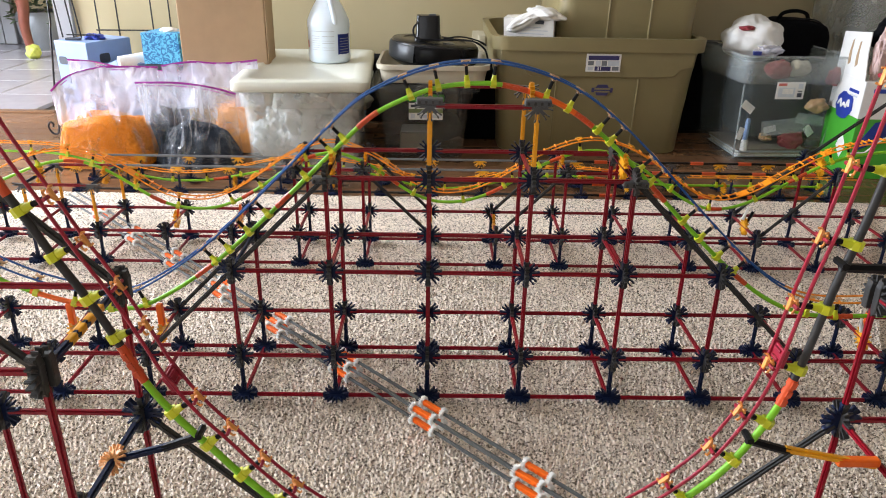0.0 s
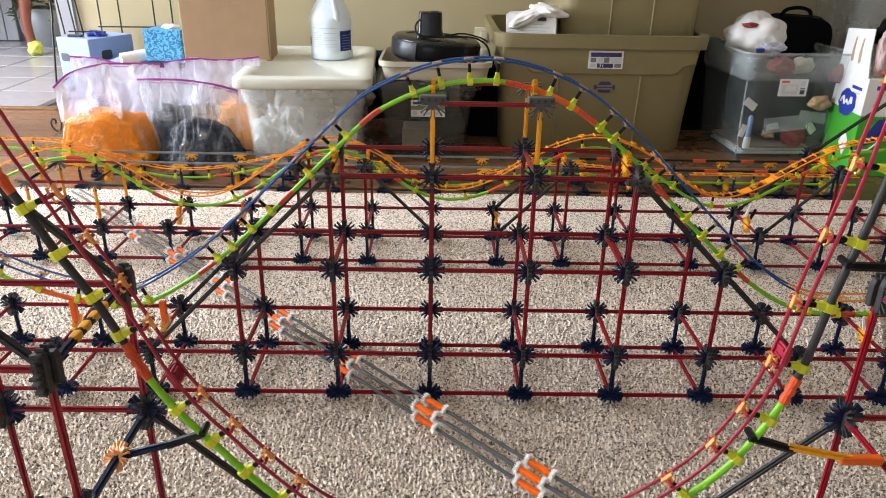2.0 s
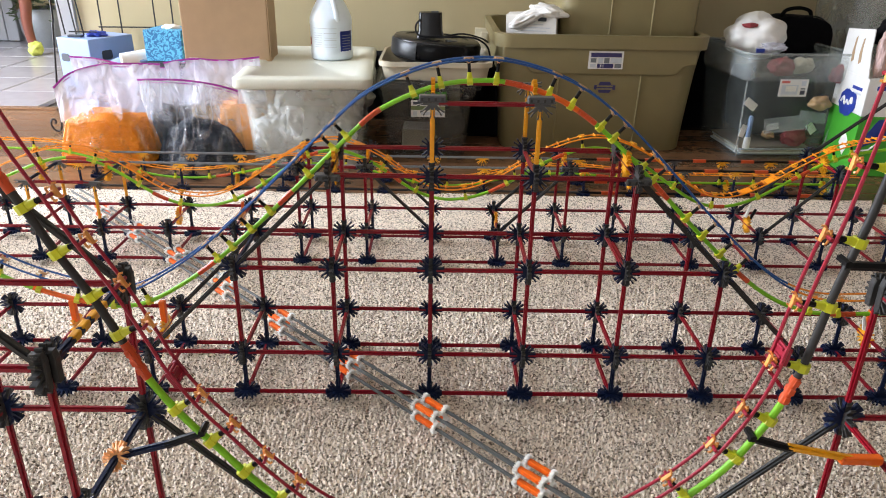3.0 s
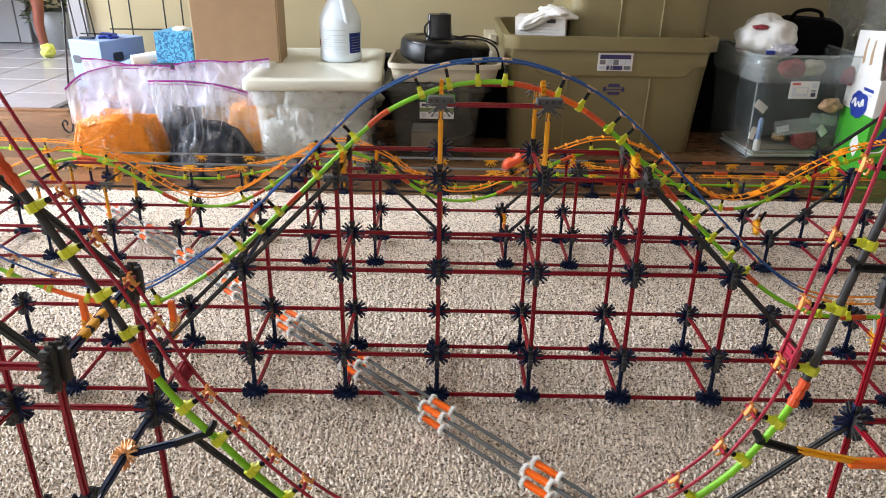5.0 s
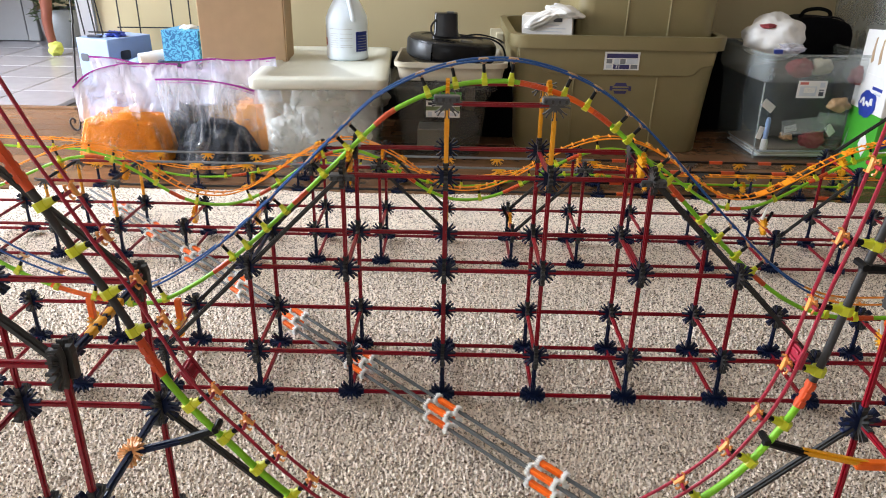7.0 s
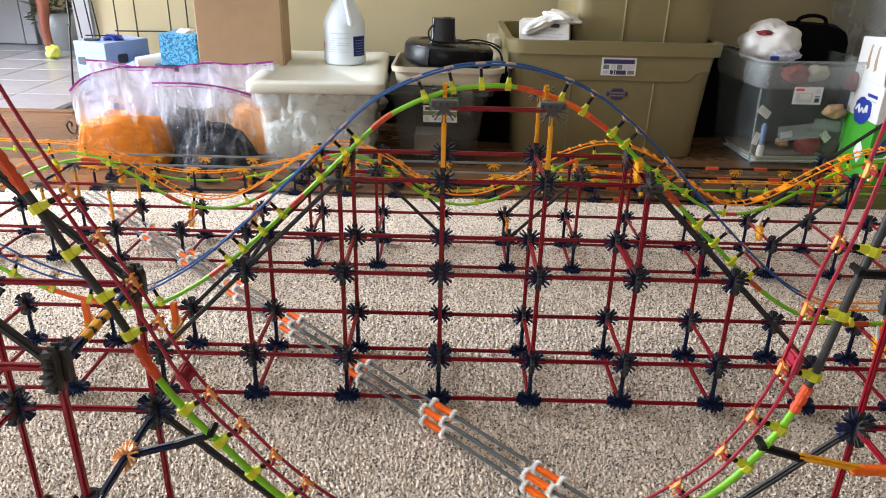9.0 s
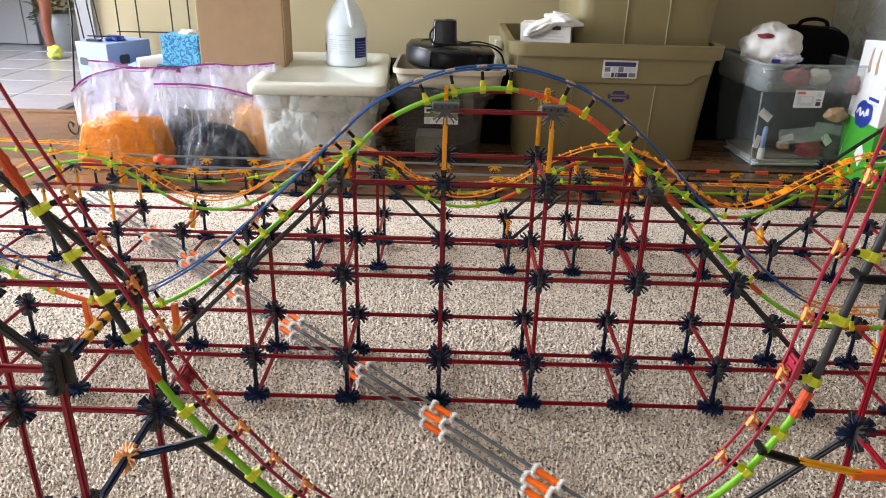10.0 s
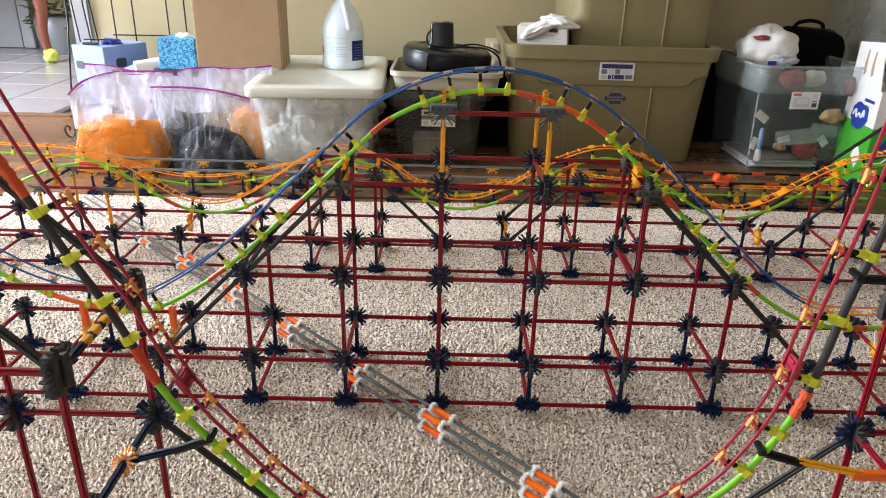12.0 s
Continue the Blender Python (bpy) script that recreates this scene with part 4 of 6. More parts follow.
def lid_mesh(bm, w, d, z, h, m, inset=0.05):
    return loft(bm, [(rounded(w, d, 0.035), z - h), (rounded(w + 0.006, d + 0.006, 0.035), z - h + 0.004), (rounded(w + 0.004, d + 0.004, 0.035), z - 0.004), (rounded(w - 0.008, d - 0.008, 0.035), z),
                     (rounded(w - inset * 2, d - inset * 2, 0.03), z), (rounded(w - inset * 2 - 0.012, d - inset * 2 - 0.012, 0.03), z - 0.006)], m)


def lump(bm, c, size, seed, rough=0.25, mat=0, crease=5.0, crumple=0.0):
    """A crumpled soft body."""
    r = bmesh.ops.create_icosphere(bm, subdivisions=5 if crumple else 4, radius=1)
    for v in r["verts"]:
        d = v.co.normalized()
        k = 1 + rough * (noise.noise(d * 1.7 + Vector((seed, 0, 0))) + 0.45 * noise.noise(d * crease + Vector((0, seed, 0))) + 0.2 * abs(noise.noise(d * crease * 2.3 + Vector((0, 0, seed)))))
        if crumple:
            # sharp valleys between soft folds
            e = d * crease + Vector((seed, seed, 0))
            k += crumple * (abs(noise.noise(e)) + 0.55 * abs(noise.noise(e * 2.1)) - 0.3)
        v.co = Vector((c[0] + d.x * size[0] * k, c[1] + d.y * size[1] * k, max(c[2] + d.z * size[2] * k, c[2] - size[2])))
    for f in {f for v in r["verts"] for f in v.link_faces}:
        f.material_index = mat
    return bm


def flat_label(parent, lo, hi, y, mat, bars=(), m=None, name="label", thick=0.0015):
    """A sticker on a front face, with bars of print (u0, v0, u1, v1, material) in shares of its size."""
    mm = m or Matrix()
    ob = part(name, box(bmesh.new(), (lo[0], y - thick, lo[1]), (hi[0], y, hi[1]), mm), mat, parent)
    w, h = hi[0] - lo[0], hi[1] - lo[1]
    for u0, v0, u1, v1, bmat in bars:
        bm = box(bmesh.new(), (lo[0] + w * u0, y - thick - 0.0012, lo[1] + h * v0), (lo[0] + w * u1, y - thick + 0.0002, lo[1] + h * v1), mm)
        part("print_bar", bm, bmat, ob)
    return ob


def written(text, size, mat, parent, m):
    cu = bpy.data.curves.new("print", "FONT")
    cu.body, cu.size, cu.extrude, cu.align_x, cu.align_y = text, size, 0.0006, "CENTER", "CENTER"
    cu.materials.append(mat)
    ob = new("print", cu)
    ob.parent = parent
    ob.matrix_basis = world_of(parent).inverted() @ m
    return ob


def lidded_bin():
    b = thing("storage_bin", (-0.443, 1.64, -0.01), "milky clear storage bin with a cream lid, packed with white cloth", "storage bin", "storage bins")
    m = pose(-0.443, 1.64, -0.01, 0, 0, 3.4)
    part("tub", bin_shell(bmesh.new(), 0.36, 0.63, 0.385, 0.68, 0.265, m=m, rim=0.014, rim_h=0.02), MILKY_BIN, b, smooth=True)
    part("collar", loft(bmesh.new(), [(rounded(0.388, 0.684, 0.04), 0.205), (rounded(0.397, 0.693, 0.04), 0.21), (rounded(0.4, 0.696, 0.04), 0.26)], m, (False, False)), MILKY_BIN, b, smooth=True)
    part("lid", lid_mesh(bmesh.new(), 0.436, 0.72, 0.295, 0.034, m), LID, b, "cream snap-on lid", smooth=True)
    for sx in (-1, 1):
        part("latch", box(bmesh.new(), (sx * 0.218 - 0.006, -0.06, 0.22), (sx * 0.218 + 0.006, 0.06, 0.262), m, bevel=0.003), LID, b)
    bm = bmesh.new()
    for k, (x, y, z, w, h) in enumerate(((-0.54, 1.42, 0.075, 0.062, 0.075), (-0.44, 1.41, 0.1, 0.075, 0.1), (-0.345, 1.42, 0.07, 0.068, 0.075), (-0.50, 1.50, 0.12, 0.07, 0.085), (-0.38, 1.52, 0.12, 0.085, 0.09),
                                         (-0.45, 1.66, 0.11, 0.12, 0.11), (-0.36, 1.79, 0.1, 0.1, 0.1), (-0.55, 1.79, 0.1, 0.08, 0.1))):
        lump(bm, (x, y, z), (w, w * 0.95, h), k * 3.1, 0.3, crease=2.2, crumple=0.42)
    tagged(new("white_cloth", mesh_of("white_cloth", bm, RUBBLE_PALE, smooth=True)), "crumpled white cloth packed inside the milky bin", "cloth")


def smoky_bin():
    b = thing("storage_bin", (-0.03, 1.6, -0.01), "smoky clear storage bin with a dark clear lid and paper label", "storage bin", "storage bins")
    m = Matrix.Translation((-0.03, 1.6, -0.01))
    part("tub", bin_shell(bmesh.new(), 0.27, 0.29, 0.325, 0.335, 0.245, m=m, rim=0.012), SMOKY_BIN, b, smooth=True)
    part("lid", lid_mesh(bmesh.new(), 0.372, 0.37, 0.262, 0.024, m, 0.03), SMOKY_BIN, b, "dark clear lid", smooth=True)
    for x in (-0.19, 0.13):
        part("handle", box(bmesh.new(), (x - 0.004, 1.55, 0.20), (x + 0.008, 1.65, 0.235), bevel=0.003), SMOKY_BIN, b)
    flat_label(b, (-0.082, 0.135), (0.034, 0.192), 1.432, PAPER, ((0.06, 0.74, 0.42, 0.9, INK), (0.0, 0.42, 1.0, 0.66, LABEL_GREEN), (0.06, 0.08, 0.18, 0.34, PALE_GREY), (0.3, 0.12, 0.95, 0.3, PALE_GREY)))
    flat_label(b, (-0.086, 0.198), (0.038, 0.222), 1.430, GREEN_CARD)
    c = thing("small_carton", (-0.055, 1.53, 0.0), "pale flat carton inside the smoky bin", "carton")
    part("body", box(bmesh.new(), (-0.115, 1.485, 0.0), (-0.005, 1.60, 0.075), bevel=0.004), TRAY, c)
    part("flap", box(bmesh.new(), (-0.112, 1.49, 0.0755), (-0.008, 1.597, 0.079), bevel=0.001), PAPER, c)
    bm = lump(bmesh.new(), (0.03, 1.66, 0.06), (0.08, 0.07, 0.06), 9, 0.2)
    tagged(new("dark_cloth", mesh_of("dark_cloth", bm, RUBBLE_DARK, smooth=True)), "dark folded cloth inside the smoky bin", "cloth")
    t = thing("shallow_tray", (0.0, 1.63, 0.253), "cream shallow plastic tray resting on the smoky bin", "tray")
    m = Matrix.Translation((0.0, 1.63, 0.253))
    part("body", bin_shell(bmesh.new(), 0.35, 0.34, 0.378, 0.366, 0.062, 0.045, 0.005, m, 0.008, 0.016), TRAY, t, smooth=True)


def jug():
    j = thing("jug", (-0.378, 1.735, 0.28), "white plastic jug with a blue label on a bin lid", "jug")
    m = Matrix.Translation((-0.386, 1.735, 0.28)) @ Matrix.Scale(1.05, 4)
    prof = [(0.066, 0.0), (0.0725, 0.006), (0.0735, 0.03), (0.072, 0.035), (0.072, 0.115), (0.0735, 0.12), (0.072, 0.14), (0.062, 0.165), (0.048, 0.19), (0.034, 0.212), (0.023, 0.226), (0.019, 0.236), (0.019, 0.25)]
    bm = bmesh.new()
    loft(bm, [([(r * math.cos(a), r * math.sin(a)) for a in (2 * math.pi * k / 28 for k in range(28))], z) for r, z in prof], m)
    part("bottle", bm, JUG, j, smooth=True)
    part("cap", loft(bmesh.new(), [([(0.021 * math.cos(a), 0.021 * math.sin(a)) for a in (2 * math.pi * k / 20 for k in range(20))], z) for z in (0.245, 0.268)], m), JUG, j)
    grip = [(0.005, -0.02, 0.225), (0.012, -0.05, 0.222), (0.022, -0.068, 0.19), (0.03, -0.07, 0.155), (0.03, -0.055, 0.13)]
    part("handle", tube(bmesh.new(), smooth_path([m @ Vector(p) for p in grip]), 0.0095, 8), JUG, j, smooth=True)
    # wrapped label: a pale printed field and a blue panel
    def wrap(a0, a1, z0, z1, mat, name, r=0.0728):
        bm = bmesh.new()
        lo = [bm.verts.new(m @ Vector((r * math.cos(radians(a)), r * math.sin(radians(a)), z0))) for a in np.linspace(a0, a1, 10)]
        hi = [bm.verts.new(m @ Vector((r * math.cos(radians(a)), r * math.sin(radians(a)), z1))) for a in np.linspace(a0, a1, 10)]
        for p, q, s, t in zip(lo, lo[1:], hi[1:], hi):
            bm.faces.new((p, q, s, t))
        bmesh.ops.solidify(bm, geom=bm.faces, thickness=0.0005)
        return part(name, bm, mat, j)
    wrap(302, 345, 0.03, 0.098, BLUE_INK, "label")
    for k in range(7):
        wrap(226, 252, 0.046 + k * 0.0075, 0.0472 + k * 0.0075, PALE_GREY, "print_bar")
        if k % 3 != 2:
            wrap(258, 292, 0.046 + k * 0.0075, 0.0474 + k * 0.0075, PALE_GREY, "print_bar")
    wrap(196, 208, 0.05, 0.075, PALE_RED, "print_bar")
    wrap(224, 292, 0.107, 0.1085, PALE_GREY, "print_bar")
    for k in range(6):
        wrap(308, 339, 0.038 + k * 0.009, 0.0395 + k * 0.009, PALE_GREY, "print_bar", 0.0736)


def robot_vacuum():
    v = thing("robot_vacuum", (0.01, 1.62, 0.288), "round black robot vacuum with a grey band on the bin lid", "robot vacuum")
    m = Matrix.Translation((-0.004, 1.645, 0.289)) @ pose(0, 0, 0, 0, 5, 0)
    circ = lambda r: [(r * math.cos(a), r * math.sin(a)) for a in (2 * math.pi * k / 56 for k in range(56))]
    part("base", loft(bmesh.new(), [(circ(0.13), 0.0), (circ(0.15), 0.012), (circ(0.154), 0.018)], m), DARK_SHELL, v, smooth=True)
    for a0, a1, mat in ((-1.98, 1.0, DARK_SHELL), (1.03, 4.27, SILVER_BAND)):
        bm = bmesh.new()
        arc = [a0 + (a1 - a0) * k / 40 for k in range(41)]
        rows = [[bm.verts.new(m @ Vector((r * math.cos(q), r * math.sin(q), z))) for q in arc] for r, z in ((0.150, 0.016), (0.158, 0.02), (0.160, 0.028), (0.160, 0.066), (0.156, 0.074), (0.146, 0.075))]
        for lo, hi in zip(rows, rows[1:]):
            for k in range(40):
                bm.faces.new((lo[k], lo[k + 1], hi[k + 1], hi[k]))
        bmesh.ops.solidify(bm, geom=bm.faces[:], thickness=0.002)
        part("bumper", bm, mat, v, smooth=True)
    part("top", loft(bmesh.new(), [(circ(0.150), 0.04), (circ(0.154), 0.076), (circ(0.148), 0.083), (circ(0.112), 0.086), (circ(0.110), 0.083)], m), DARK_SHELL, v, smooth=True)
    part("button", loft(bmesh.new(), [(circ(0.022), 0.083), (circ(0.02), 0.088)], m @ Matrix.Translation((0.05, -0.06, 0))), SILVER_BAND, v, smooth=True)
    d = thing("charging_dock", (-0.02, 1.6, 0.377), "black plastic charging dock with a coiled cord", "charger")
    part("body", loft(bmesh.new(), [(rounded(0.10, 0.07, 0.015), 0.378), (rounded(0.085, 0.06, 0.015), 0.40), (rounded(0.08, 0.055, 0.012), 0.455), (rounded(0.078, 0.05, 0.012), 0.462)], Matrix.Translation((-0.02, 1.6, 0))), DARK_SHELL, d, smooth=True)
    part("contact", box(bmesh.new(), (-0.018, 1.583, 0.46), (0.008, 1.595, 0.467), bevel=0.002), SILVER_BAND, d)
    part("cord", tube(bmesh.new(), smooth_path([(-0.055, 1.572, 0.44), (-0.07, 1.565, 0.42), (-0.066, 1.56, 0.395), (-0.04, 1.555, 0.385), (0.0, 1.56, 0.384), (0.05, 1.545, 0.386), (0.1, 1.55, 0.386), (0.14, 1.53, 0.383), (0.175, 1.53, 0.36), (0.19, 1.55, 0.32), (0.2, 1.6, 0.30)]), 0.0035, 6), BLACK, d, smooth=True)
    part("cord", tube(bmesh.new(), smooth_path([(0.03, 1.57, 0.385), (0.09, 1.59, 0.392), (0.15, 1.6, 0.38), (0.19, 1.7, 0.35), (0.2, 2.1, 0.31), (0.2, 2.18, 0.30)]), 0.003, 6), BLACK, d, smooth=True)


def tote(x, y, z, w, d, h, label, front_ribs, rim=True):
    t = thing("storage_tote", (x, y, z), label, "storage tote", "olive totes")
    m = Matrix.Translation((x, y, z))
    bm = bin_shell(bmesh.new(), w - 0.09, d - 0.09, w - 0.035, d - 0.03, h, 0.06, 0.006, m, 0.03, 0.045)
    part("tub", bm, TOTE, t, smooth=True)

    def front(zz):
        return y - ((d - 0.09) + (0.06 * zz / h)) / 2
    for rx in front_ribs:
        bm = bmesh.new()
        pts = [(x + rx, front(zz) - 0.001, z + zz) for zz in np.linspace(0.02, h * 0.66, 8)]
        part("rib", tube(bm, pts, 0.004, 6), TOTE, t, smooth=True)
    return t, front


def totes():
    t, front = tote(0.577, 1.855, -0.01, 0.752, 0.65, 0.412, "olive grey lidless plastic tote with a white label", (-0.143, 0.148))
    # raised shoulder across the front, its lower edge stepping up at both ends
    edge = [(0.232, 0.306), (0.292, 0.304), (0.312, 0.297), (0.328, 0.275), (0.345, 0.268), (0.475, 0.267), (0.70, 0.267), (0.835, 0.268), (0.852, 0.275), (0.868, 0.297), (0.888, 0.304), (0.912, 0.306)]
    ring = edge + [(0.912, 0.362), (0.232, 0.362)]
    rings = [[(x + (0.572 - x) * e, front(zz) + dy, zz + (0.336 - zz) * e * 3) for x, zz in ring] for dy, e in ((0.02, 0.0), (-0.004, 0.0), (-0.0075, 0.008), (-0.008, 0.02))]
    part("shoulder", loft(bmesh.new(), rings), TOTE, t, smooth=True)
    yl = front(0.31) - 0.0095
    lab = flat_label(t, (0.531, 0.288), (0.652, 0.349), yl, PAPER, ((0.06, 0.66, 0.94, 0.9, VIOLET_INK), (0.06, 0.36, 0.22, 0.6, MIDGREY), (0.28, 0.34, 0.42, 0.62, PALE_GREY), (0.45, 0.34, 0.6, 0.62, MIDGREY), (0.63, 0.34, 0.95, 0.62, PALE_GREY), (0.06, 0.08, 0.22, 0.28, PALE_GREY), (0.26, 0.06, 0.72, 0.3, VIOLET_INK), (0.76, 0.08, 0.95, 0.3, MIDGREY)))
    written("31", 0.018, PAPER, lab, pose(0.578, yl - 0.0034, 0.299, 90))
    yl = front(0.225) - 0.002
    badge = part("badge", loft(bmesh.new(), [[(0.6 + 0.03 * u, y, 0.222 + 0.019 * v) for u, v in ((-0.62, -1), (0.62, -1), (0.78, -0.45), (1.25, -0.42), (1.25, 0.38), (0.78, 0.42), (0.58, 1), (-0.58, 1), (-0.78, 0.42), (-1.25, 0.38), (-1.25, -0.42), (-0.78, -0.45))] for y in (yl + 0.004, yl - 0.0012)]), VIOLET_INK, t)
    for z in (0.2265, 0.2165):
        part("print_bar", box(bmesh.new(), (0.572, yl - 0.0022, z - 0.0028), (0.628, yl - 0.001, z + 0.0022)), TOTE, badge)
    # unseen height and extra depth added to keep window light off the wall
    tote(0.682, 1.872, 0.12, 0.56, 0.60, 1.05, "olive grey tote nested in another, stretched tall and deep to shade the wall", (-0.074, 0.072))
    # carton of gloves or tissues at the tote's edge
    c = thing("tissue_carton", (0.33, 1.66, 0.3), "white carton with a crumpled tissue pulled out", "carton")
    m = pose(0.33, 1.66, 0.335, 0, 0, -12)
    part("body", box(bmesh.new(), (-0.07, -0.055, -0.06), (0.105, 0.055, 0.125), m @ Matrix.Rotation(radians(-3), 4, "Y"), bevel=0.002), PAPER, c)
    for k in range(4):
        part("print_bar", box(bmesh.new(), (-0.03 + 0.008 * (k % 2), -0.0568, 0.058 + k * 0.011), (0.055 + 0.012 * (k % 3), -0.0548, 0.0605 + k * 0.011), m), PALE_GREY, c)
    part("opening", box(bmesh.new(), (0.035, -0.0568, 0.103), (0.065, -0.0548, 0.116), m), INK, c)
    for (x, y, z), size, lean, seed in (((0.0, -0.055, 0.115), (0.075, 0.03, 0.022), -30, 21), ((0.07, -0.045, 0.138), (0.06, 0.04, 0.02), 12, 8)):
        bm = lump(bmesh.new(), (0, 0, 0), size, seed, 0.35, crease=3.0)
        bmesh.ops.transform(bm, matrix=m @ pose(x, y, z, 0, lean, 0), verts=bm.verts)
        part("tissue", bm, PAPER, c, smooth=True)
    s = thing("tote_lining", (0.56, 1.77, 0.1), "dark bedding filling the tote", "cloth")
    part("cloth", lump(bmesh.new(), (0.34, 1.73, 0.2), (0.10, 0.10, 0.13), 2, 0.15), RUBBLE_DARK, s, smooth=True)


# black blocks, one with a handle, added where gaps hold only shade
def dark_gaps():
    a = thing("gap_shade_block", (0.2, 1.95, -0.01), "black block added for the shade between the bins", "case")
    part("body", box(bmesh.new(), (0.10, 1.72, -0.01), (0.255, 1.98, 0.25), bevel=0.02), FABRIC_AND_SHADE, a, smooth=True)
    part("handle", tube(bmesh.new(), smooth_path([(0.13, 1.85, 0.25), (0.15, 1.85, 0.275), (0.205, 1.85, 0.275), (0.225, 1.85, 0.25)]), 0.008, 6), FABRIC_AND_SHADE, a, smooth=True)
    c = thing("gap_shade_block", (-0.2, 2.08, -0.01), "low black block added for the shade behind the bins", "case")
    part("body", box(bmesh.new(), (-0.30, 2.0, -0.01), (0.06, 2.16, 0.25), bevel=0.02), FABRIC_AND_SHADE, c, smooth=True)
    b = thing("gap_shade_block", (1.0, 2.0, -0.01), "black block added for the shade behind the clear bin", "case")
    part("body", box(bmesh.new(), (0.90, 1.90, -0.01), (1.20, 2.15, 0.33), bevel=0.02), FABRIC_AND_SHADE, b, smooth=True)


def outlet():
    o = thing("wall_outlet", (0.2, 2.19, 0.29), "cream double wall socket with a plug in it", "outlet")
    part("plate", box(bmesh.new(), (0.165, 2.19, 0.215), (0.245, 2.2, 0.345), bevel=0.003), CREAM, o)
    for z in (0.25, 0.31):
        part("socket", loft(bmesh.new(), [(rounded(0.034, 0.028, 0.01), -0.003), (rounded(0.034, 0.028, 0.01), 0.003)], Matrix.Translation((0.205, 2.19, z)) @ UPRIGHT), CREAM, o)
        for dx in (-0.006, 0.006):
            part("slot", box(bmesh.new(), (0.204 + dx, 2.1855, z - 0.004), (0.206 + dx, 2.188, z + 0.006)), INK, o)
    part("plug", box(bmesh.new(), (0.19, 2.165, 0.29), (0.22, 2.19, 0.33), bevel=0.003), CREAM, o)


def open_bin():
    m = pose(1.222, 1.645, -0.01, 0, 0, 4)
    b = thing("storage_bin", (1.222, 1.645, -0.01), "open clear plastic bin full of mixed odds and ends", "storage bin", "storage bins")
    part("tub", bin_shell(bmesh.new(), 0.325, 0.33, 0.372, 0.39, 0.375, 0.035, 0.004, m, 0.014, 0.014), CLEAR_BIN, b, smooth=True)
    # milky collar whose lower edge drops at the corners
    rings = []
    for k, grow in ((0, 0.0), (0.15, 0.012), (0.85, 0.016), (1, 0.008)):
        ring = []
        for x, y in rounded(0.362 + grow, 0.376 + grow, 0.036, 9):
            drop = 0.055 if abs(x) < 0.06 or abs(y) < 0.06 else 0.085
            ring.append((x, y, 0.366 - (1 - k) * drop))
        rings.append(ring)
    part("collar", loft(bmesh.new(), rings, m, (False, False)), COLLAR, b, smooth=True)
    # pale tubes on rim and front corners stand in for bright edge highlights
    part("rim", tube(bmesh.new(), [m @ Vector((x, y, 0.372)) for x, y in rounded(0.388, 0.406, 0.04, 8) + rounded(0.388, 0.406, 0.04, 8)[:1]], 0.0042, 6), COLLAR, b, smooth=True)
    for sx in (-1, 1):
        part("corner_rib", tube(bmesh.new(), [m @ Vector((sx * (0.157 + 0.02 * k), -0.157 - 0.026 * k, 0.01 + 0.27 * k)) for k in (0, 0.5, 1)], 0.0028, 6), COLLAR, b, smooth=True)
    flat_label(b, (-0.068, 0.232), (0.032, 0.29), -0.196, PAPER, ((0.08, 0.12, 0.66, 0.68, PALE_GREY), (0.22, 0.3, 0.6, 0.62, WHITE), (0.76, 0.12, 0.92, 0.36, INK), (0.76, 0.42, 0.92, 0.5, MIDGREY), (0.76, 0.62, 0.92, 0.9, PALE_GREY), (0.06, 0.78, 0.34, 0.92, PALE_RED)), m)
    bm = lump(bmesh.new(), (0, 0, 0), (1, 1, 1), 31, 0.16, crease=3.0)
    for v in bm.verts:
        d = v.co / max(max(abs(q) for q in v.co), 0.2) ** 0.75
        v.co = Vector((d.x * 0.125 + 0.012, d.y * 0.115, d.z * 0.125))
    ob = tagged(new("dark_cloth", mesh_of("dark_cloth", bm, RUBBLE_DARK, smooth=True)), "dark folded clothing filling the clear bin", "cloth")
    ob.matrix_basis = m @ Matrix.Translation((0.01, 0.025, 0.18))
    # papers lying in the bottom
    rnd = random.Random(8)
    for k in range(5):
        bm = box(bmesh.new(), (-0.128, -0.132, 0), (0.132, 0.12, 0.005), bevel=0.001)
        ob = tagged(new("folder", mesh_of("folder", bm, (PALE_GREY, PAPER, TRAY, PALE_GREY, TAUPE)[k])), "flat paper folder in the bottom of the clear bin", "folder", "folders")
        ob.matrix_basis = m @ pose(rnd.uniform(-0.006, 0.006), rnd.uniform(-0.008, 0.002), 0.008 + 0.0062 * k, 0, 0, rnd.uniform(-2, 2))
    for k, (x, z, w, h, mat, what, said) in enumerate((
            (0.058, 0.075, 0.045, 0.03, RUBBLE_RED, "red_cloth", "crumpled red cloth inside the clear bin"), (0.118, 0.20, 0.036, 0.026, TAN_PALE, "tan_toy", "tan soft toy inside the clear bin"),
            (-0.045, 0.085, 0.022, 0.013, TAN_PALE, "tan_toy", "small tan soft toy inside the clear bin"), (-0.055, 0.325, 0.042, 0.03, RUBBLE_RED, "red_cloth", "red cloth at the rim of the clear bin"),
            (0.02, 0.33, 0.04, 0.028, TRAY, "cream_cloth", "cream cloth at the rim of the clear bin"), (0.155, 0.30, 0.026, 0.03, RUBBLE_RED, "red_cloth", "red cloth in the corner of the clear bin"))):
        bm = lump(bmesh.new(), (0, 0, 0), (w, 0.02, h), k * 2.3, 0.35, crease=3.0)
        ob = tagged(new(what, mesh_of(what, bm, mat, smooth=True)), said, "cloth")
        ob.matrix_basis = m @ Matrix.Translation((x, -0.135 - 0.03 * z / 0.37, z))
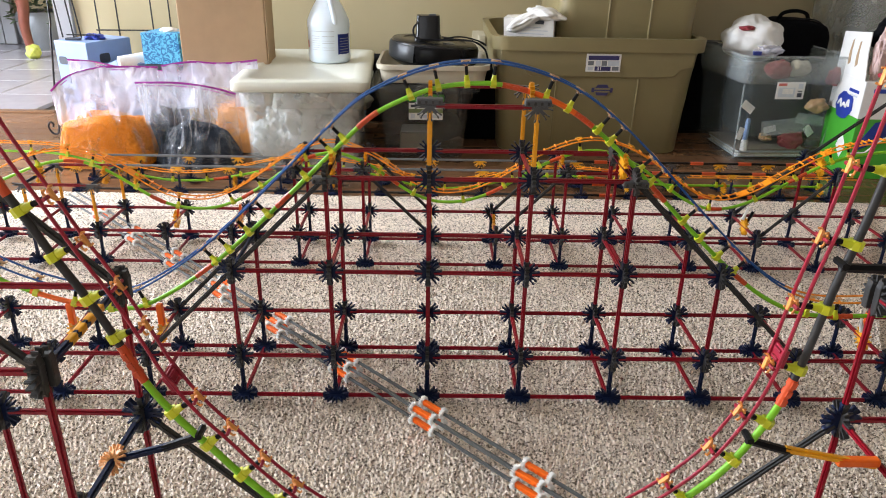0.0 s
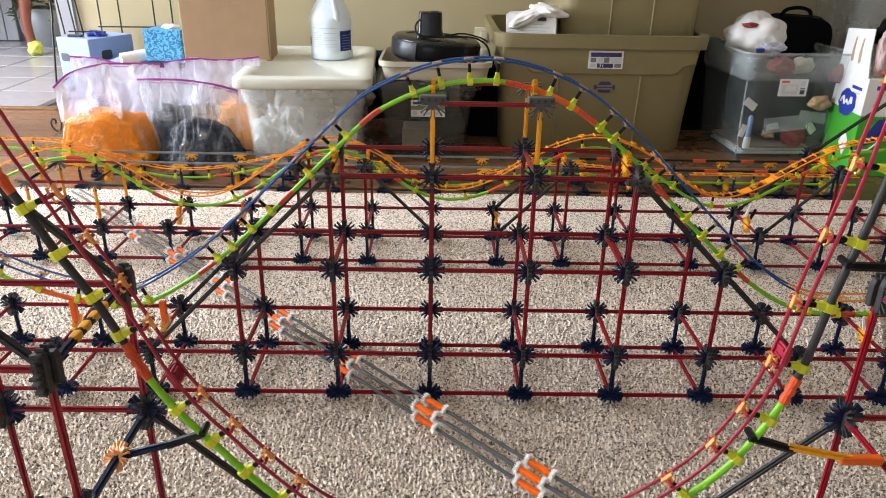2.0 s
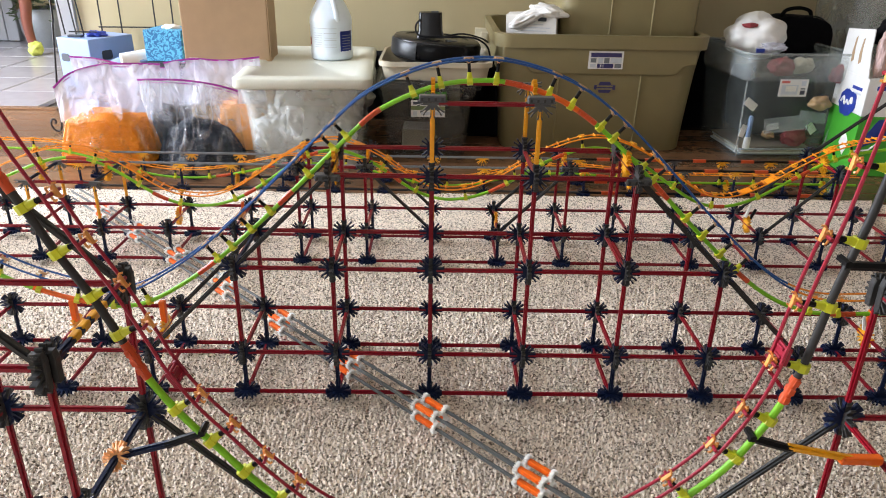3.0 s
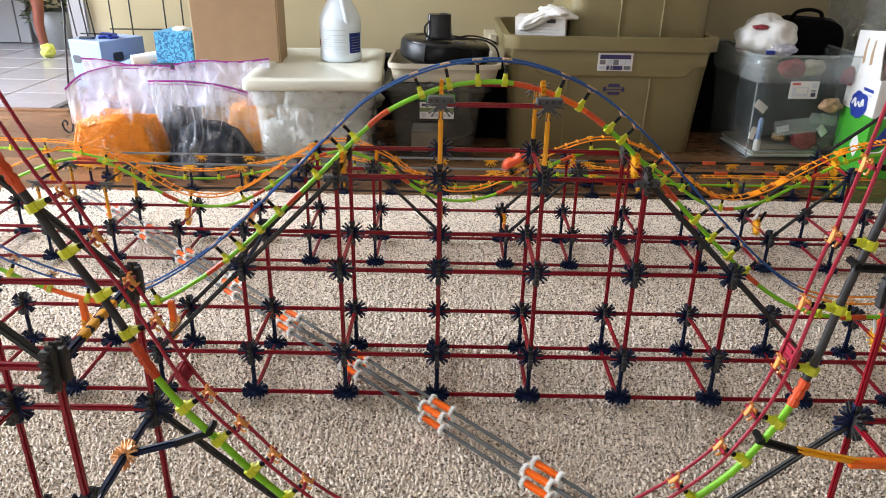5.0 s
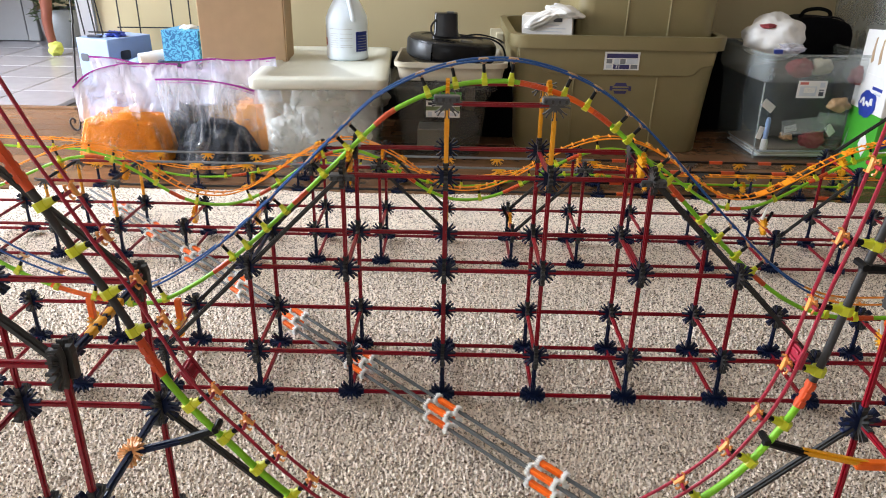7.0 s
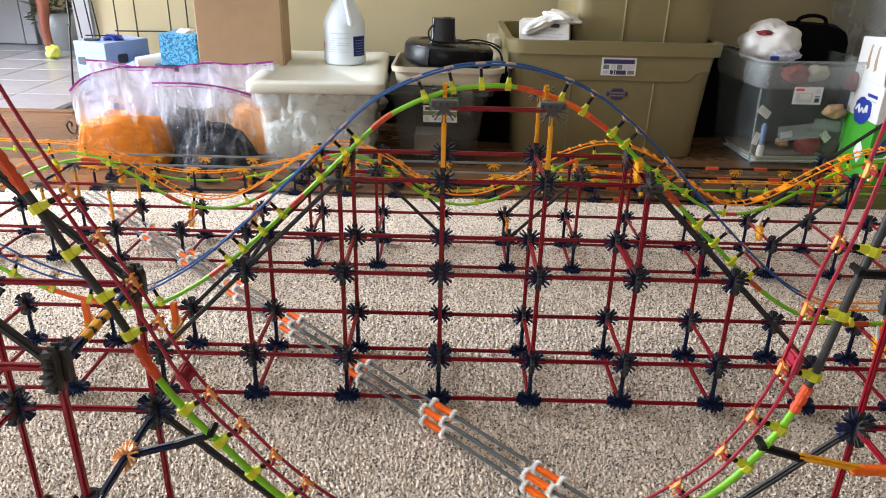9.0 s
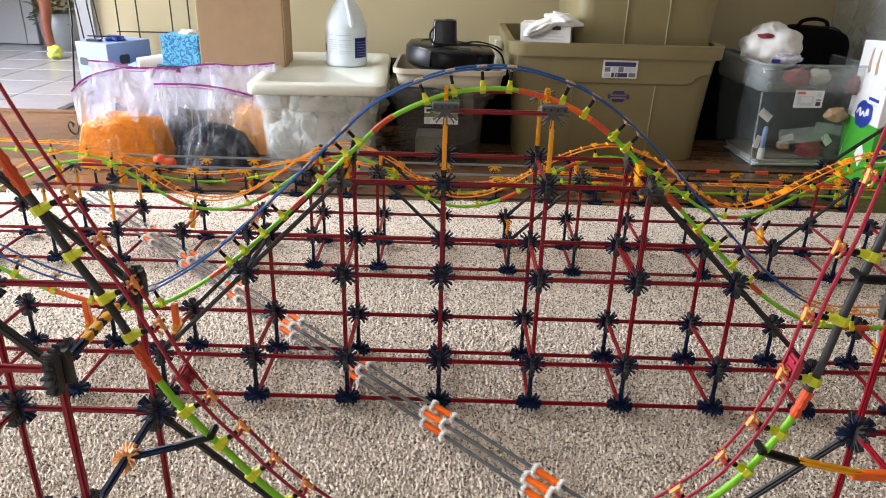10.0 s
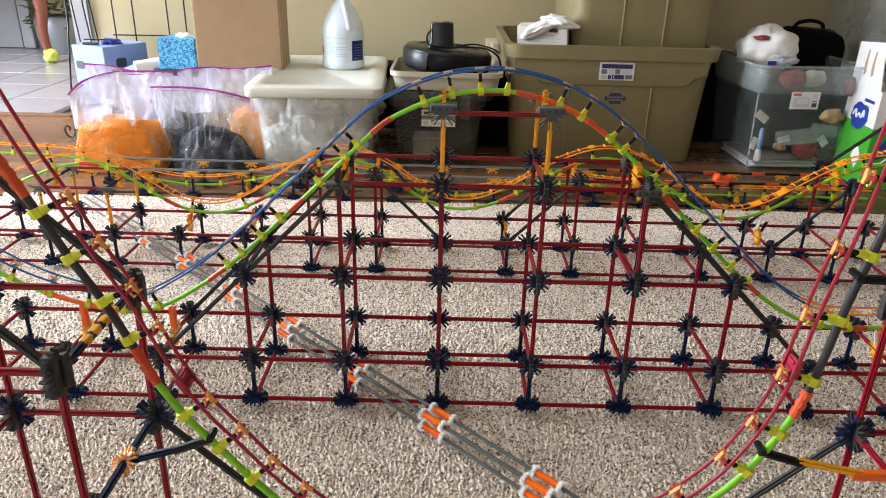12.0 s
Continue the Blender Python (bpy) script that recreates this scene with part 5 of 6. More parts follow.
    for x, z, w, h, lean, mat in ((-0.145, 0.20, 0.024, 0.014, 35, PAPER), (-0.152, 0.105, 0.010, 0.022, 18, PAPER), (-0.048, 0.12, 0.022, 0.011, -12, PAPER), (0.095, 0.115, 0.02, 0.014, 50, PAPER), (0.0, 0.13, 0.08, 0.026, -6, COLLAR), (0.09, 0.155, 0.05, 0.018, 8, COLLAR)):
        bm = box(bmesh.new(), (-w, -0.0012, -h), (w, 0.0012, h), bevel=0.0008)
        ob = tagged(new("packet", mesh_of("packet", bm, mat)), "small pale packet inside the clear bin", "packet", "packets")
        ob.matrix_basis = m @ pose(x, -0.161 - 0.02 * z / 0.3, z, -8, lean, 0)
    t = thing("glue_bottle", m @ Vector((-0.122, -0.152, 0.045)), "small blue bottle with a white foot in the clear bin", "bottle")
    ring = lambda r: [(r * math.cos(q), r * math.sin(q)) for q in (2 * math.pi * k / 14 for k in range(14))]
    part("foot", loft(bmesh.new(), [(ring(0.012), 0.04), (ring(0.012), 0.075), (ring(0.009), 0.08)], m @ Matrix.Translation((-0.122, -0.152, 0))), WHITE, t, smooth=True)
    part("body", loft(bmesh.new(), [(ring(0.0085), 0.079), (ring(0.0085), 0.145), (ring(0.005), 0.155)], m @ Matrix.Translation((-0.122, -0.152, 0))), PALE_BLUE, t, smooth=True)
    bag = thing("shopping_bag", (1.14, 1.66, 0.34), "stuffed white plastic shopping bag with a red mark", "bag")
    part("film", lump(bmesh.new(), (1.148, 1.66, 0.394), (0.098, 0.10, 0.078), 4, 0.14, crease=1.7, crumple=0.11), PAPER, bag, smooth=True)
    part("print", lump(bmesh.new(), (1.095, 1.597, 0.437), (0.03, 0.018, 0.008), 3, 0.3), RUBBLE_RED, bag)
    part("loop", lump(bmesh.new(), (1.17, 1.575, 0.365), (0.055, 0.03, 0.022), 14, 0.35), HAZY_BAG, bag, smooth=True)
    part("tag", box(bmesh.new(), (1.11, 1.545, 0.352), (1.14, 1.549, 0.366), bevel=0.001), BLUE_INK, bag)
    k = thing("black_bag", (1.35, 1.8, 0.3), "black fabric carrying bag with a handle", "bag")
    bm = loft(bmesh.new(), [[(x, 1.80 + y, z) for x, z in ((1.235, 0.30), (1.47, 0.30), (1.468, 0.395), (1.452, 0.432), (1.40, 0.452), (1.29, 0.457), (1.25, 0.44), (1.236, 0.40))] for y in (-0.07, 0.07)])
    bmesh.ops.bevel(bm, geom=bm.edges[:], offset=0.012, segments=3, affect="EDGES", profile=0.5)
    part("body", bm, FABRIC_AND_SHADE, k, smooth=True)
    part("zip", tube(bmesh.new(), smooth_path([(1.24, 1.75, 0.40), (1.262, 1.745, 0.44), (1.33, 1.742, 0.457), (1.41, 1.742, 0.452), (1.465, 1.748, 0.41)]), 0.003, 5), BLACK, k, smooth=True)
    part("handle", tube(bmesh.new(), smooth_path([(1.275, 1.77, 0.452), (1.29, 1.765, 0.476), (1.335, 1.765, 0.484), (1.375, 1.765, 0.474), (1.388, 1.77, 0.45)]), 0.007, 6), FABRIC_AND_SHADE, k, smooth=True)


def paper_carton():
    c = thing("paper_carton", (1.45, 1.40, -0.01), "opened white and green paper-towel carton with a blue mark", "carton")
    m = pose(1.383, 1.30, -0.01, 0, 0, -4)
    part("body", box(bmesh.new(), (0, 0, 0), (0.34, 0.22, 0.2), m, bevel=0.002), GREEN_CARD, c, "green printed lower half")
    part("upper_panel", box(bmesh.new(), (0, 0, 0.2002), (0.34, 0.22, 0.32), m, bevel=0.002), PAPER, c)
    # the side flap stands up, with two finger slots torn in it
    bm = loft(bmesh.new(), [[m @ Vector((x, y, z)) for y, z in ((0.012, 0.32), (0.22, 0.32), (0.218, 0.452), (0.04, 0.468), (0.034, 0.40))] for x in (0.0, 0.003)])
    part("flap", bm, PAPER, c)
    part("flap", loft(bmesh.new(), [[m @ Vector((x, y, z)) for x, z in ((0.05, 0.32), (0.14, 0.32), (0.12, 0.42), (0.075, 0.43))] for y in (0.055, 0.059)]), GREEN_CARD, c)
    part("flap", loft(bmesh.new(), [[m @ Vector((x, y, z)) for x, z in ((0.12, 0.30), (0.34, 0.30), (0.34, 0.43), (0.16, 0.40))] for y in (0.17, 0.174)]), GREEN_CARD, c)
    for y0 in (0.085, 0.135):
        part("finger_slot", loft(bmesh.new(), [[m @ Vector((x, y0 + u, z)) for u, z in ((0.0, 0.36), (0.014, 0.352), (0.019, 0.385), (0.012, 0.43), (0.004, 0.436), (0.006, 0.40))] for x in (-0.0012, 0.0005)]), CARD, c)
    # pale diamond on the green
    part("diamond", loft(bmesh.new(), [[m @ Vector((x, y, z)) for y, z in ((0.06, 0.055), (0.10, 0.09), (0.075, 0.14), (0.035, 0.10))] for x in (-0.0012, 0.001)]), PAPER, c)
    bm = lump(bmesh.new(), (0, 0, 0), (0.0016, 0.055, 0.042), 4, 0.3)
    bmesh.ops.transform(bm, matrix=m @ Matrix.Translation((-0.0012, 0.105, 0.222)) @ pose(0, 0, 0, -14), verts=bm.verts)
    mark = part("mark", bm, BLUE_INK, c)
    part("mark_stroke", tube(bmesh.new(), smooth_path([m @ Vector((-0.0032, y, z)) for y, z in ((0.145, 0.222), (0.13, 0.24), (0.12, 0.218), (0.105, 0.232), (0.09, 0.222), (0.078, 0.245), (0.072, 0.225))]), 0.0042, 5), PAPER, mark)
    part("print_bar", box(bmesh.new(), (-0.0012, 0.03, 0.275), (0.001, 0.095, 0.285), m), BLUE_INK, c)
    part("print_bar", box(bmesh.new(), (-0.0012, 0.035, 0.262), (0.001, 0.075, 0.267), m), PALE_GREY, c)
    # print on the long face
    part("blue_field", loft(bmesh.new(), [[m @ Vector((x, y, z)) for x, z in ((0.06, 0.19), (0.34, 0.19), (0.34, 0.255), (0.14, 0.24), (0.04, 0.11), (0.01, 0.09), (0.02, 0.12))] for y in (-0.0012, 0.001)]), BLUE_INK, c)
    part("white_band", tube(bmesh.new(), [m @ Vector((x, -0.0005, z)) for x, z in ((0.004, 0.085), (0.05, 0.09), (0.10, 0.14), (0.2, 0.178), (0.34, 0.18))], 0.003, 6), PAPER, c)
    part("print_bar", box(bmesh.new(), (0.03, -0.0012, 0.285), (0.15, 0.001, 0.298), m), BLUE_INK, c)
    w = thing("crumpled_wrap", (1.45, 1.40, 0.3), "pale pink crumpled wrap standing in the opened carton", "wrapping")
    part("fold", lump(bmesh.new(), m @ Vector((0.04, 0.035, 0.395)), (0.022, 0.016, 0.075), 6, 0.3, crease=2.4, crumple=0.4), PINK_CLOTH, w, smooth=True)
    k = thing("black_cloth", (1.5, 1.44, 0.3), "black bundled cloth standing in the opened carton", "cloth")
    part("fold", lump(bmesh.new(), m @ Vector((0.1, 0.12, 0.45)), (0.055, 0.04, 0.05), 16, 0.4, crease=2.4), FABRIC_AND_SHADE, k, smooth=True)
    g = thing("tall_container", (1.75, 1.95, -0.01), "tall milky grey plastic container", "storage bin")
    part("tub", bin_shell(bmesh.new(), 0.40, 0.34, 0.48, 0.40, 0.85, 0.05, 0.006, Matrix.Translation((1.77, 1.92, -0.01)), 0.02), MILKY_BIN, g, smooth=True)
    part("filling", lump(bmesh.new(), (1.77, 1.92, 0.33), (0.15, 0.13, 0.31), 7, 0.1), RUBBLE_DARK, g, smooth=True)


def cardboard_box():
    b = thing("cardboard_box", (-0.76, 1.72, -0.01), "tall plain brown cardboard box standing on the floor", "box")
    m = pose(-0.75, 1.72, -0.01, 0, 0, 3)
    part("body", box(bmesh.new(), (-0.15, -0.09, 0), (0.15, 0.09, 0.82), m, bevel=0.003), CARD, b)
    part("flap", box(bmesh.new(), (0.1515, -0.09, 0.02), (0.154, -0.035, 0.82), m), CARD, b)
    part("tape", box(bmesh.new(), (-0.02, -0.0915, 0.5), (0.02, -0.0895, 0.82), m), CARD, b)
    flat_label(b, (-0.135, 0.262), (-0.105, 0.30), -0.0902, PAPER, ((0.1, 0.1, 0.9, 0.6, PALE_BLUE),), m)


def blue_carton():
    b = thing("blue_carton", (-1.38, 2.0, -0.01), "pale blue printed carton with dark badges", "carton")
    m = pose(-1.365, 1.97, -0.01, 0, 0, -24)
    part("body", box(bmesh.new(), (-0.085, -0.11, 0), (0.085, 0.11, 0.325), m, bevel=0.003), PALE_BLUE, b)
    for z in (0.25, 0.13):
        bm = loft(bmesh.new(), [(rounded(0.042, 0.03, 0.009), 0), (rounded(0.042, 0.03, 0.009), 0.0015)], m @ Matrix.Translation((-0.05, -0.1102, z)) @ pose(0, 0, 0, 90))
        part("badge", bm, INK, b)
    part("badge", loft(bmesh.new(), [(rounded(0.05, 0.035, 0.01), 0), (rounded(0.05, 0.035, 0.01), 0.0015)], m @ Matrix.Translation((0.0852, -0.03, 0.26)) @ pose(0, 0, 0, 90, 0, 90)), INK, b)
    part("print_bar", box(bmesh.new(), (-0.02, -0.1118, 0.228), (0.05, -0.1095, 0.243), m), INK, b)
    g = thing("glove_bundle", (-1.37, 1.95, 0.315), "blue crumpled glove and dark clip on the carton", "gloves")
    part("glove", lump(bmesh.new(), (-1.345, 1.95, 0.323), (0.035, 0.03, 0.013), 2, 0.5), BLUE_INK, g)
    part("clip", box(bmesh.new(), (-1.44, 1.9, 0.316), (-1.385, 1.925, 0.324), bevel=0.002), INK, g)
    d = thing("dark_carton", (-1.01, 1.9, -0.01), "dark carton standing under the tissue box", "carton")
    part("body", box(bmesh.new(), (-1.10, 1.79, -0.01), (-0.93, 1.98, 0.245), bevel=0.003), INK, d)
    t = thing("tissue_box", (-1.02, 1.86, 0.247), "square tissue box with a blue swirl print", "tissue box")
    m = pose(-1.022, 1.87, 0.246, 0, 0, -8)
    part("carton", box(bmesh.new(), (-0.075, -0.075, 0), (0.075, 0.075, 0.115), m, bevel=0.002), SWIRL, t)
    part("tissue", lump(bmesh.new(), (-1.02, 1.87, 0.362), (0.035, 0.03, 0.012), 8, 0.4), PAPER, t, smooth=True)
    r = thing("paper_roll", (-1.16, 1.83, -0.01), "white paper roll with a pale blue wrap", "roll")
    part("roll", tube(bmesh.new(), [(-1.2, 1.80, 0.245), (-1.07, 1.88, 0.262)], 0.028, 16), PAPER, r, smooth=True)
    part("wrap", lump(bmesh.new(), (-1.17, 1.87, 0.22), (0.1, 0.06, 0.04), 6, 0.35), PALE_BLUE, r, smooth=True)
    part("stack", box(bmesh.new(), (-1.23, 1.80, -0.01), (-1.11, 1.95, 0.2), bevel=0.004), PALE_BLUE, r)


def heap(name, c, size, mat, label, seed, bits=420, square=0.58, slump=0.16):
    """A mound of small loose rods, joined, over a rounded core."""
    rnd = random.Random(seed)
    bm = lump(bmesh.new(), (0, 0, 0), (1, 1, 1), seed, 0.12)

    def settled(d):
        # wider at its foot, with an uneven top
        k = 1 - slump * max(d.z, 0)
        return Vector((d.x * k, d.y * k, d.z * (1 + 0.16 * noise.noise(Vector((d.x * 1.6, d.y * 1.6, seed))))))

    for v in bm.verts:
        d = v.co / max(max(abs(q) for q in v.co), 0.2) ** square
        d = settled(d)
        v.co = Vector((c[0] + d.x * size[0], c[1] + d.y * size[1], max(c[2] + d.z * size[2], -0.006)))
    for k in range(bits):
        a, e = rnd.uniform(0, 2 * math.pi), math.asin(rnd.uniform(0.0, 1.0))
        d = Vector((math.cos(a) * math.cos(e), math.sin(a) * math.cos(e), math.sin(e)))
        d = settled(d / max(abs(d.x), abs(d.y), abs(d.z)) ** square)
        p = Vector((c[0] + d.x * size[0] * 1.03, c[1] + d.y * size[1] * 1.03, c[2] + d.z * size[2] * 1.03))
        t = Vector((rnd.gauss(0, 1), rnd.gauss(0, 1), rnd.gauss(0, 0.6)))
        t = (t - d * t.dot(d) * 0.8).normalized() * rnd.uniform(0.002, 0.0045)
        tube(bm, [p - t, p + t], 0.0012, 4)
    return tagged(new(name, mesh_of(name, bm, mat)), label, "loose parts", kind="stuff")


def film_bag(place, w, d, h, seed, label, zip_ctrl, film=None):
    """A soft bag: a full round foot that narrows and spreads into the flat edge under its zip strip."""
    b = thing("zip_bag", (place[0], place[1], -0.01), label, "plastic bag", "zip bags")
    zip_line = [Vector(p) for p in smooth_path(zip_ctrl)]

    def along(u):
        q = u * (len(zip_line) - 1)
        k = min(int(q), len(zip_line) - 2)
        return zip_line[k].lerp(zip_line[k + 1], q - k)

    rings = []
    n, rows = 120, 34
    for k in range(rows + 1):
        f = k / rows
        ease = f * f * (3 - 2 * f)
        ring = []
        for q in range(n):
            a = 2 * math.pi * q / n
            ca, sa = math.cos(a), math.sin(a)
            foot = Vector((place[0] + w / 2 * math.copysign(abs(ca) ** 0.7, ca) * (0.93 if f < 0.04 else 1), place[1] + d / 2 * sa, -0.008))
            top = along((ca + 1) / 2) + Vector((0, 0.004 * sa, 0))
            p = foot.lerp(top, ease)
            p.z = foot.z + (top.z - foot.z) * f
            # sharp folds that run slantwise, deepest half way up
            loose = min(1.0, 3.2 * f) * (1 - 0.75 * f)
            e = Vector((ca * 2.6, sa * 2.6 + f * 2.1, f * 1.2 + seed * 3.7))
            fold = 0.5 - abs(noise.noise(e)) * 2.2
            fine = 0.5 - abs(noise.noise(e * 2.7 + Vector((f * 2, 0, 5)))) * 2.2
            out = Vector((0.35 * ca, sa, 0))
            ring.append(p + out * (loose * (0.022 * fold + 0.009 * fine) - 0.012 * loose) + Vector((0, 0, 0.006 * loose * fine)))
        rings.append(ring)
    split = rows * 11 // 20
    ob = part("film", loft(bmesh.new(), rings[:split + 1], cap=(True, False)), BAG, b, smooth=True)
    ob.visible_shadow = False
    ob = part("neck", loft(bmesh.new(), rings[split:], cap=(False, False)), film or THIN_BAG, b, "hazy film above the filling", smooth=True)
    ob.visible_shadow = False
    z = part("zip", tube(bmesh.new(), zip_line, 0.0036, 6, flat=0.5), MAGENTA, b, "magenta zip strip", smooth=True)
    low = [p + Vector((0, 0.002, -0.0105)) for p in zip_line]
    part("zip_ridge", tube(bmesh.new(), low, 0.0016, 5), MAGENTA, z, smooth=True)
    return b


def bags():
    heap("orange_parts", (-1.085, 1.36, 0.0), (0.15, 0.10, 0.155), ORANGE_HEAP, "heap of small orange toy parts in a zip bag", 5, 8000)
    heap("navy_parts", (-0.785, 1.36, 0.0), (0.14, 0.095, 0.13), NAVY_HEAP, "heap of dark toy connectors in a zip bag", 6, 3200, 0.25, 0.2)
    heap("navy_parts", (-0.925, 1.47, 0.03), (0.06, 0.05, 0.12), NAVY_HEAP, "heap of dark toy connectors behind the orange ones", 9, 700)
    heap("peach_parts", (-0.69, 1.55, 0.03), (0.09, 0.07, 0.13), TAN, "heap of peach toy parts in a zip bag", 7, 600)
    film_bag((-1.075, 1.36), 0.31, 0.21, 0.30, 1, "clear zip bag half full of orange toy parts", [(-1.225, 1.32, 0.235), (-1.17, 1.33, 0.28), (-1.07, 1.34, 0.308), (-0.97, 1.34, 0.313), (-0.88, 1.34, 0.312)], HAZY_BAG)
    film_bag((-0.78, 1.35), 0.29, 0.20, 0.26, 2, "clear zip bag half full of dark toy connectors", [(-0.948, 1.31, 0.268), (-0.86, 1.30, 0.272), (-0.79, 1.30, 0.27), (-0.70, 1.30, 0.258), (-0.631, 1.31, 0.237)])
    film_bag((-0.70, 1.52), 0.26, 0.16, 0.30, 3, "clear zip bag of peach toy parts leaning on the bin", [(-0.93, 1.5, 0.29), (-0.83, 1.5, 0.305), (-0.72, 1.5, 0.302), (-0.60, 1.5, 0.315)], HAZY_BAG)
    film_bag((-0.98, 1.58), 0.46, 0.16, 0.29, 4, "empty clear zip bag behind the full ones", [(-1.27, 1.55, 0.298), (-1.18, 1.55, 0.292), (-1.08, 1.56, 0.27), (-0.96, 1.56, 0.262), (-0.80, 1.56, 0.26)], HAZY_BAG)


def wire_rack():
    r = thing("wire_rack", (-1.4, 1.75, -0.01), "black wrought-iron rack with a curled foot", "rack")
    curl = [(-1.412, 1.69, 0.11), (-1.416, 1.69, 0.05), (-1.422, 1.69, 0.008), (-1.436, 1.69, -0.004), (-1.452, 1.69, 0.006), (-1.458, 1.69, 0.028), (-1.449, 1.69, 0.042), (-1.438, 1.69, 0.036), (-1.440, 1.69, 0.024)]
    part("upright", tube(bmesh.new(), smooth_path([(-1.36, 1.69, 1.1), (-1.371, 1.69, 0.486), (-1.382, 1.69, 0.369), (-1.405, 1.69, 0.184)] + curl), 0.0036, 6), IRON, r, smooth=True)
    part("strut", tube(bmesh.new(), [(-1.411, 1.69, 0.115), (-1.32, 1.80, 0.108)], 0.003, 6), IRON, r)
    for x0, x1 in ((-1.395, -1.385), (-1.355, -1.345), (-1.33, -1.318)):
        part("upright", tube(bmesh.new(), [(x0 + 0.03, 1.72, 1.1), (x0 + 0.03, 1.72, 0.487), (x1 + 0.03, 1.72, 0.35)], 0.0026, 6), IRON, r)
    part("strut", tube(bmesh.new(), [(-1.34, 1.72, 0.36), (-1.24, 1.72, 0.36)], 0.0026, 6), IRON, r)
    for x in (-1.42, -1.335, -1.19, -1.115):
        part("bar", tube(bmesh.new(), [(x, 2.165, 1.1), (x, 2.165, 0.25)], 0.003, 6), IRON, r)
    part("bar", tube(bmesh.new(), [(-1.43, 2.16, 0.325), (-1.10, 2.16, 0.328)], 0.003, 6), IRON, r)
    for x in (-1.42, -1.115):
        part("bar", tube(bmesh.new(), [(x, 2.165, 0.26), (x, 2.14, -0.008)], 0.003, 6), IRON, r)


def far_room():
    t = thing("side_table", (-2.5, 3.5, -0.01), "dark cherry table on a curved leg with a lime foot cover", "table")
    for x, y in ((-2.46, 3.5), (-3.5, 3.5), (-2.46, 3.95), (-3.5, 3.95)):
        leg = part("leg", tube(bmesh.new(), smooth_path([(x + 0.02, y - 0.01, 0.0), (x, y, 0.06), (x - 0.01, y, 0.18), (x + 0.005, y, 0.3), (x - 0.01, y, 0.42), (x - 0.03, y, 0.5)]), lambda f: 0.024 + 0.03 * f * f, 10), DARK_WOOD, t, smooth=True)
        part("foot_cover", lump(bmesh.new(), (x + 0.02, y - 0.015, 0.03), (0.042, 0.05, 0.042), 3, 0.22, crease=2.5), SOCK, leg, "lime knitted foot cover", smooth=True)
    part("apron", box(bmesh.new(), (-3.54, 3.46, 0.40), (-2.42, 3.99, 0.52), bevel=0.008), DARK_WOOD, t)
    part("top", box(bmesh.new(), (-3.6, 3.42, 0.52), (-2.36, 4.03, 0.55), bevel=0.008), DARK_WOOD, t)
    d = thing("door_1", (-3.2, 4.08, -0.01), "white panelled door in its casing", "door", kind="structure")
    part("leaf", box(bmesh.new(), (-3.7, 4.055, -0.005), (-2.93, 4.085, 2.03), bevel=0.004), TRIM, d)
    part("casing", box(bmesh.new(), (-2.92, 4.045, -0.005), (-2.84, 4.085, 2.1), bevel=0.006), TRIM, d)
    p = thing("plant_pot", (-2.55, 3.9, -0.01), "leafy plant in a pale pot on the tiles", "plant")
    circ = lambda r: [(r * math.cos(a), r * math.sin(a)) for a in (2 * math.pi * k / 24 for k in range(24))]
    part("pot", loft(bmesh.new(), [(circ(0.12), 0), (circ(0.16), 0.1), (circ(0.17), 0.22), (circ(0.15), 0.24), (circ(0.14), 0.2)], Matrix.Translation((-2.55, 3.9, -0.01))), MIDGREY, p, smooth=True)
    rnd = random.Random(2)
    bm = bmesh.new()
    for k in range(420):
        a, r0, z = rnd.uniform(0, 6.28), rnd.uniform(0.02, 0.2), rnd.uniform(0.16, 0.6)
        c = Vector((-2.55 + r0 * math.cos(a), 3.9 + r0 * math.sin(a), z))
        d0 = Vector((math.cos(a), math.sin(a), rnd.uniform(-0.6, 0.5))).normalized()
        s = d0.cross(Vector((0, 0, 1))).normalized() * 0.014
        tip, mid = c + d0 * 0.07, c + d0 * 0.035 + Vector((0, 0, 0.008))
        v = [bm.verts.new(q) for q in (c, mid + s, tip, mid - s)]
        bm.faces.new(v)
    bmesh.ops.solidify(bm, geom=bm.faces, thickness=0.001)
    part("foliage", bm, LEAF, p)


ORANGE_HEAP = plastic("orange_parts_plastic", (0.9, 0.33, 0.02))
NAVY_HEAP = plastic("dark_parts_plastic", (0.011, 0.017, 0.03), 0.45, spec=0.3)
VIOLET_INK = material("violet_print", (0.035, 0.03, 0.12), 0.5)
LABEL_GREEN = material("dull_green_print", (0.16, 0.2, 0.08), 0.6)
PALE_RED = material("pale_red_print", (0.5, 0.12, 0.1), 0.6)
PALE_GREY = material("pale_grey_print", (0.55, 0.58, 0.62), 0.6)
lidded_bin()
smoky_bin()
jug()
robot_vacuum()
totes()
dark_gaps()
outlet()
open_bin()
paper_carton()
cardboard_box()
blue_carton()
bags()
wire_rack()
far_room()
plank_floor()
tile_floor()


